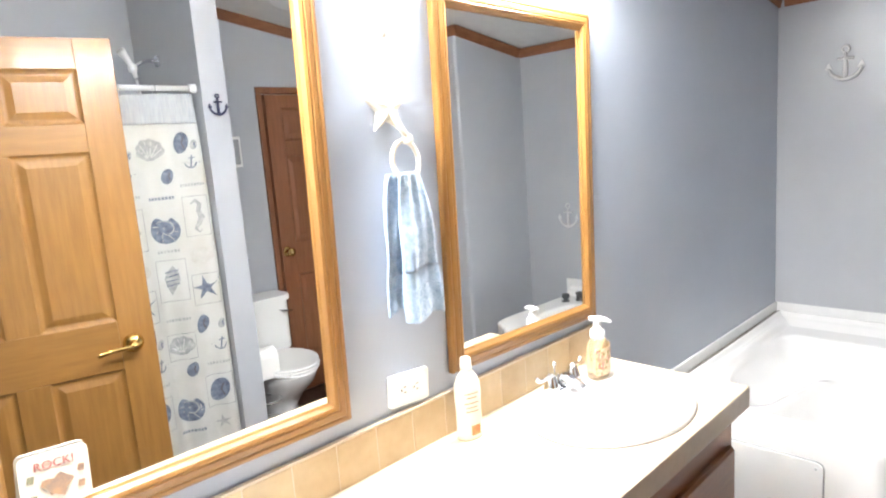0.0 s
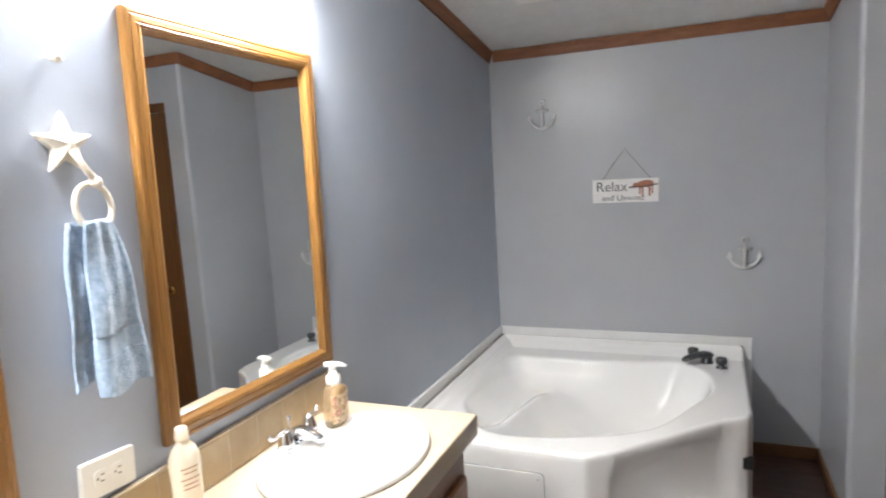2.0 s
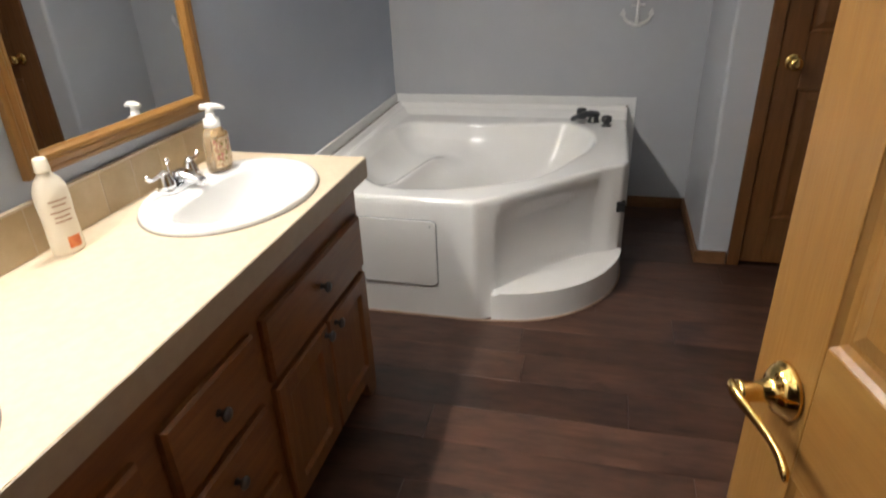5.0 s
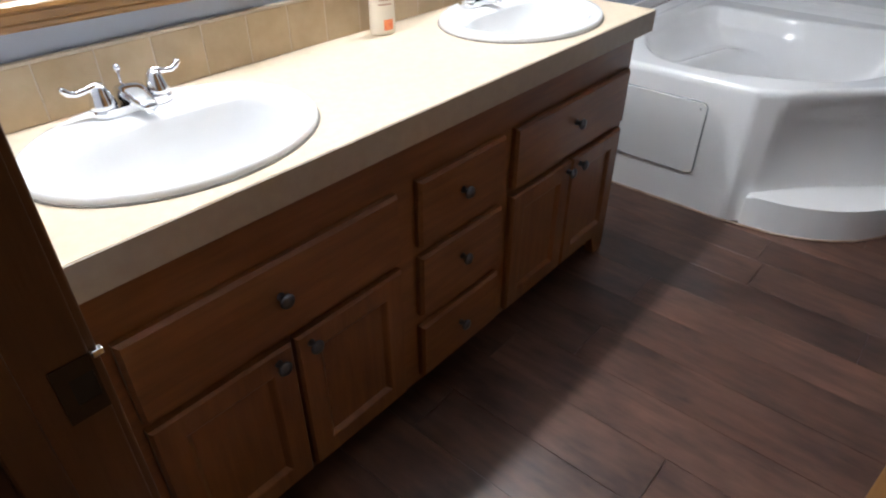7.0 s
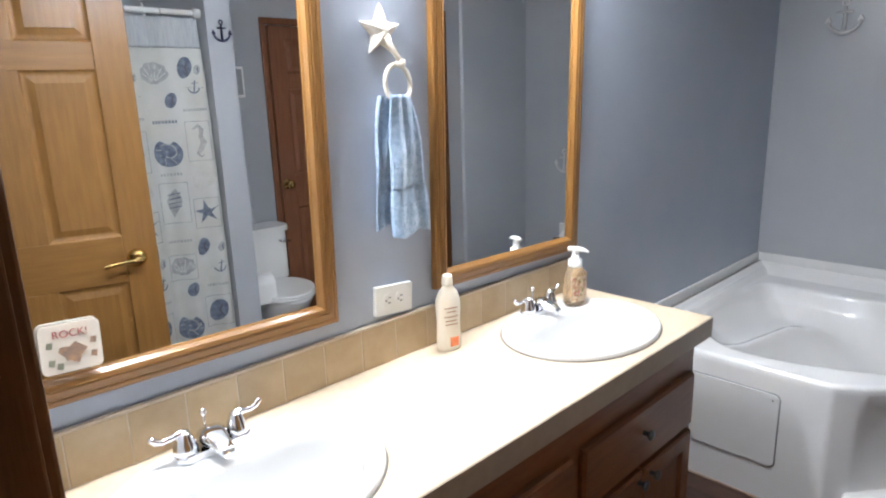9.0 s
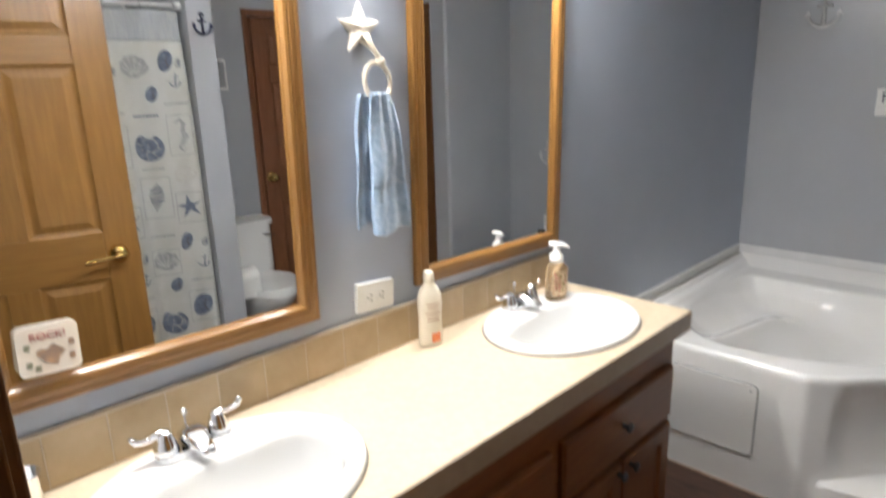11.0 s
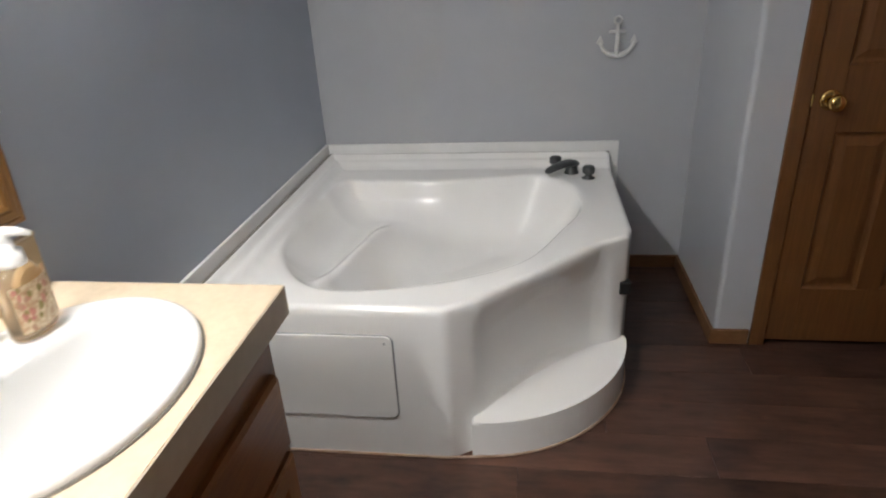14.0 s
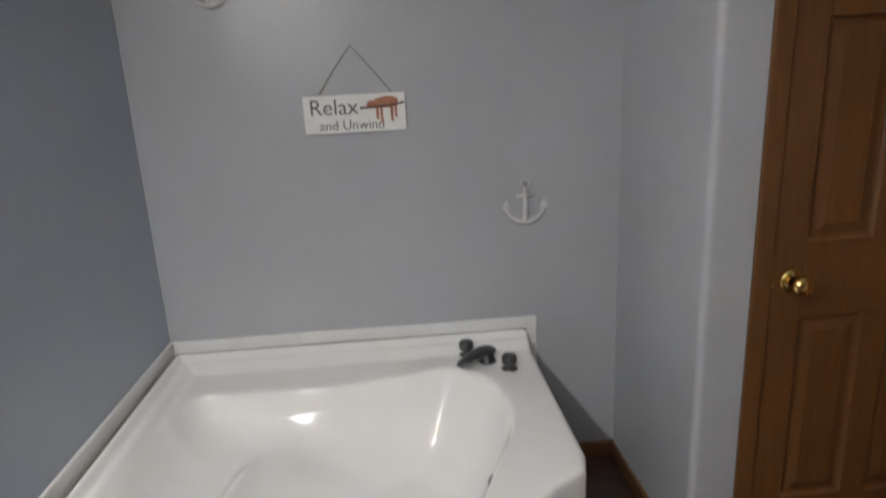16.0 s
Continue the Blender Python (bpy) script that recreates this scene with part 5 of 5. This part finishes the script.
def bean(x, z, s, material):
    print_patch(x, z, [(0.72 * s * math.cos(t) + 0.18 * s * math.sin(t), s * math.sin(t)) for t in TURN], material)
    print_strip(x, z, [(0.30 * s, 0.5 * s), (0.1 * s, 0.0), (0.32 * s, -0.6 * s)], 0.008, M_INK if material is M_PRINT else M_PRINT, "printed_mouth")


def small_anchor(x, z, s):
    print_strip(x, z, [(0.15 * s, s), (-0.1 * s, -0.8 * s)], 0.006, M_PRINT)
    print_strip(x, z, [(-0.3 * s, 0.55 * s), (0.5 * s, 0.65 * s)], 0.004, M_PRINT)
    print_strip(x, z, [(0.72 * s * math.cos(a) - 0.08 * s, 0.1 * s + 0.8 * s * math.sin(a)) for a in np.linspace(math.pi + 0.3, 2 * math.pi - 0.1, 9)], 0.006, M_PRINT)
    print_strip(x, z, [(-1.2 * s, 0.05 * s), (1.3 * s, 0.0)], 0.003, M_PRINT2)


def seahorse(x, z, s):
    print_strip(x, z, [(-0.25 * s, 0.75 * s), (0.05 * s, 0.95 * s), (0.25 * s, 0.7 * s), (0.15 * s, 0.3 * s), (0.3 * s, -0.1 * s), (0.1 * s, -0.5 * s), (-0.1 * s, -0.8 * s), (0.1 * s, -1.0 * s), (0.25 * s, -0.85 * s)], [0.006, 0.018, 0.02, 0.018, 0.028, 0.02, 0.012, 0.008, 0.004], M_PRINT2)


def cone_shell(x, z, s):
    print_patch(x, z, [(0.1 * s, s), (0.38 * s, 0.45 * s), (0.42 * s, 0.0), (0.15 * s, -0.5 * s), (-0.1 * s, -s), (-0.3 * s, -0.4 * s), (-0.42 * s, 0.15 * s), (-0.2 * s, 0.6 * s)], M_PRINT2)
    for q in (-0.3, 0.0, 0.3, 0.6):
        print_strip(x, z, [(-0.34 * s, q * s - 0.06 * s), (0.36 * s, q * s + 0.08 * s)], 0.005, M_PRINT)


def word_bar(x, z, count, material):
    """Unreadable printed word: a row of short bars."""
    for i in range(count):
        u = (i - (count - 1) / 2) * 0.0125
        print_strip(x, z + 0.02 * u, [(u, -0.0065), (u + 0.0006, 0.0065)], 0.0085, material, "lettering_bar")


def border(x, z, w, h):
    for a, c in (((-w, -h), (w, -h)), ((w, -h), (w, h)), ((w, h), (-w, h)), ((-w, h), (-w, -h))):
        print_strip(x, z, [(a[0] + (c[0] - a[0]) * f, a[1] + (c[1] - a[1]) * f) for f in np.linspace(0, 1, 7)], 0.004, M_PRINT2, "printed_border")


def column_near(x, dz):
    bean(x - 0.025, 1.645 + dz, 0.048, M_PRINT)
    bean(x + 0.030, 1.635 + dz, 0.022, M_PRINT2)
    small_anchor(x + 0.010, 1.555 + dz, 0.034)
    word_bar(x, 1.455 + dz, 9, M_PRINT2)
    border(x, 1.31 + dz, 0.056, 0.092)
    seahorse(x, 1.31 + dz, 0.075)
    scallop(x, 1.12 + dz, 0.05, M_FAINT)
    border(x, 0.965 + dz, 0.060, 0.072)
    sea_star(x, 0.970 + dz, 0.060, M_PRINT)
    bean(x - 0.035, 0.80 + dz, 0.042, M_PRINT)
    bean(x + 0.045, 0.79 + dz, 0.024, M_PRINT2)
    small_anchor(x + 0.030, 0.69 + dz, 0.034)
    word_bar(x + 0.01, 0.60 + dz, 8, M_PRINT2)
    border(x, 0.465 + dz, 0.060, 0.078)
    bean(x, 0.465 + dz, 0.056, M_PRINT)
    sea_star(x, 0.30 + dz, 0.036, M_PRINT2)


def column_far(x, dz):
    scallop(x - 0.02, 1.615 + dz, 0.056, M_PRINT2)
    bean(x + 0.035, 1.50 + dz, 0.034, M_PRINT)
    word_bar(x, 1.405 + dz, 8, M_PRINT)
    nautilus(x, 1.265 + dz, 0.060)
    word_bar(x, 1.165 + dz, 7, M_PRINT2)
    border(x, 1.03 + dz, 0.060, 0.095)
    cone_shell(x, 1.03 + dz, 0.070)
    word_bar(x, 0.845 + dz, 8, M_PRINT2)
    border(x, 0.715 + dz, 0.058, 0.062)
    scallop(x, 0.715 + dz, 0.052, M_PRINT2)
    bean(x + 0.030, 0.60 + dz, 0.034, M_PRINT)
    nautilus(x, 0.41 + dz, 0.058)
    word_bar(x, 0.30 + dz, 8, M_PRINT)


for i, x in enumerate((0.080, 0.222, 0.366, 0.510, 0.654, 0.798, 0.942, 1.086)):
    (column_far if i % 2 else column_near)(PX0 - x, -0.035 * (i // 2))

sh = thing("handheld_shower", "white handheld shower on a chrome wall arm", "shower", at=pose(PX0 - 0.0, -2.18, 2.06))
part("arm", tube([(-0.001, 0, 0.0), (-0.05, 0, 0.004), (-0.09, 0, -0.012), (-0.12, 0, -0.03)], 0.009, 10), M_CHROME, sh, smooth=True)
part("flange", tube([(-0.001, 0, 0), (-0.008, 0, 0)], 0.028, 18), M_CHROME, sh, smooth=True)
part("bracket", lathe([(0, -0.02), (0.018, -0.018), (0.022, 0), (0.018, 0.018), (0, 0.02)], 14, pose(-0.125, 0.0, -0.035)), M_TRIM, sh, smooth=True)
part("handset", tube([(-0.115, 0, -0.08), (-0.13, 0.01, -0.03), (-0.155, 0.02, 0.01), (-0.18, 0.03, 0.04)], [0.010, 0.011, 0.014, 0.022], 14), M_TRIM, sh, smooth=True)
part("hose", tube([(-0.115, 0, -0.09), (-0.10, 0.0, -0.22), (-0.10, 0.01, -0.5), (-0.06, 0.0, -0.95)], 0.007, 8), M_TRIM, sh, smooth=True)


def toilet():
    t = thing("toilet", "white porcelain two-piece toilet with the lid closed", "toilet", at=pose(-1.768, YS + 0.02, 0))
    part("tank", prism([tuple(p) for p in rounded([(-0.215, 0.0), (0.215, 0.0), (0.225, 0.19), (-0.225, 0.19)], [0.02, 0.02, 0.05, 0.05], 6)], "z", 0.39, 0.692, 0.012, seg=3), M_PORC, t)
    part("tank_lid", prism([tuple(p) for p in rounded([(-0.228, 0.0), (0.228, 0.0), (0.238, 0.205), (-0.238, 0.205)], [0.02, 0.02, 0.055, 0.055], 6)], "z", 0.6925, 0.730, 0.010, seg=3), M_PORC, t)
    h = part("flush_lever", tube([(0.15, 0.192, 0.640), (0.15, 0.212, 0.640), (0.165, 0.218, 0.638), (0.215, 0.218, 0.630)], 0.007, 8), M_CHROME, t, "chrome flush lever", smooth=True)
    b = bmesh.new()
    n = 40
    loops = []
    for z, w, y0, y1 in ((0.0, 0.115, 0.06, 0.50), (0.05, 0.105, 0.08, 0.48), (0.14, 0.095, 0.10, 0.47), (0.22, 0.125, 0.09, 0.53), (0.31, 0.17, 0.08, 0.63), (0.37, 0.185, 0.07, 0.665), (0.385, 0.186, 0.07, 0.668)):
        cy, hy = (y0 + y1) / 2, (y1 - y0) / 2
        loops.append([b.verts.new((w * math.cos(2 * math.pi * i / n), cy + hy * math.sin(2 * math.pi * i / n), z)) for i in range(n)])
    for u, v in zip(loops, loops[1:]):
        for i in range(n):
            b.faces.new((u[i], u[(i + 1) % n], v[(i + 1) % n], v[i]))
    b.faces.new(loops[0])
    b.faces.new(loops[-1])
    part("bowl", b, M_PORC, t, smooth=True)
    egg = [(0.19 * math.cos(a) * (1 - 0.06 * math.sin(a)), 0.435 + 0.235 * math.sin(a)) for a in np.linspace(0, 2 * math.pi, 40, endpoint=False)]
    part("seat", prism(egg, "z", 0.386, 0.402, 0.005), M_PORC, t)
    part("lid", prism([(x * 0.985, 0.435 + (y - 0.435) * 0.985) for x, y in egg], "z", 0.4025, 0.420, 0.007, seg=3), M_PORC, t)


toilet()
stand = thing("paper_stand", "free-standing chrome toilet paper stand with a wire rack", "paper stand", at=pose(-1.93, -1.95, 0))
part("base", lathe([(0, 0), (0.075, 0), (0.077, 0.004), (0.072, 0.010), (0.012, 0.014), (0, 0.014)], 28, pose(-0.045, 0, 0)), M_CHROME, stand, smooth=True)
part("pole", tube([(-0.075, 0, 0.012), (-0.075, 0, 0.48), (-0.072, 0, 0.497), (-0.06, 0, 0.504)], 0.006, 10), M_CHROME, stand, smooth=True)
part("arm", tube([(-0.06, 0, 0.504), (0.066, 0, 0.504), (0.072, 0, 0.510)], 0.006, 10), M_CHROME, stand, smooth=True)
for z in (0.14, 0.26):
    part("rack_ring", tube([(0.070 * math.cos(t), 0.070 * math.sin(t), z) for t in np.linspace(0, 2 * math.pi, 28, endpoint=False)], 0.004, 8, closed=True), M_CHROME, stand, smooth=True)
tp = thing("toilet_paper", "white toilet paper roll on the chrome stand", "toilet paper", at=pose(-1.93, -1.95, 0.491))
b = bmesh.new()
ring = [(0.056, 0.021), (0.056, 0.058), (-0.056, 0.058), (-0.056, 0.021)]
rows_ = [[b.verts.new((x, r * math.cos(t), r * math.sin(t))) for t in np.linspace(0, 2 * math.pi, 32, endpoint=False)] for x, r in ring]
for u, v in zip(rows_, rows_[1:] + rows_[:1]):
    for i in range(32):
        b.faces.new((u[i], u[(i + 1) % 32], v[(i + 1) % 32], v[i]))
part("roll", b, M_PAPER, tp)
part("loose_sheet", box(-0.055, 0.055, 0.0583, 0.0593, -0.10, 0.01), M_PAPER, tp)
wp = thing("wall_plaque", "small white framed plaque on the toilet wall", "plaque", at=pose(-1.690, YS + 0.001, 1.60))
part("plaque_frame", box(-0.05, 0.05, 0.0, 0.014, -0.09, 0.09, 0.003), M_SIGN, wp)
part("plaque_print", box(-0.038, 0.038, 0.0142, 0.0155, -0.075, 0.075), M_GREY, wp)

fan = thing("ceiling_vent", "round white ceiling vent cover", "ceiling vent", at=pose(-1.48, -2.0, ceil_z(-1.48) - 0.002, 0, math.degrees(math.atan(0.165)), 0))
part("cover", lathe([(0.0, -0.035), (0.07, -0.034), (0.115, -0.024), (0.125, -0.010), (0.125, 0.0), (0, 0.0)], 36), M_TRIM, fan, smooth=True)

reg = thing("ceiling_register", "white metal ceiling air register", "air vent", at=pose(-0.62, -0.47, ceil_z(-0.62) - 0.001, 0, math.degrees(math.atan(0.165)), 0))
part("register_frame", box(-0.06, 0.06, -0.14, 0.14, -0.008, 0.0, 0.003), M_TRIM, reg)
for i in range(5):
    part("louver", box(-0.044 + 0.02 * i, -0.036 + 0.02 * i, -0.12, 0.12, -0.0115, -0.0082), M_TRIM, reg)

# ---- floor planks ----
PW, k, r2 = 0.165, 0, random.Random(3)
plank_me = {}
px = -0.0005
while px > HX:
    y = YS + r2.uniform(-1.1, 0.0)
    while y < -0.001:
        ln = 1.2
        a, b_ = max(y, YS + 0.001), min(y + ln, -0.001)
        x0 = max(px - PW, HX + 0.001)
        if b_ - a > 0.03:
            key = (round(b_ - a, 3), round(px - x0, 3))
            if key not in plank_me:
                o = part("plank", box(0.0004, px - x0 - 0.0004, 0.0004, b_ - a - 0.0004, -0.0088, 0.0, 0.0008, seg=1), M_PLANK, floor)
                plank_me[key] = o.data
            else:
                o = new("plank", plank_me[key])
                o.parent = floor
            o.matrix_basis = pose(x0, a, 0)
        y += ln
    px -= PW
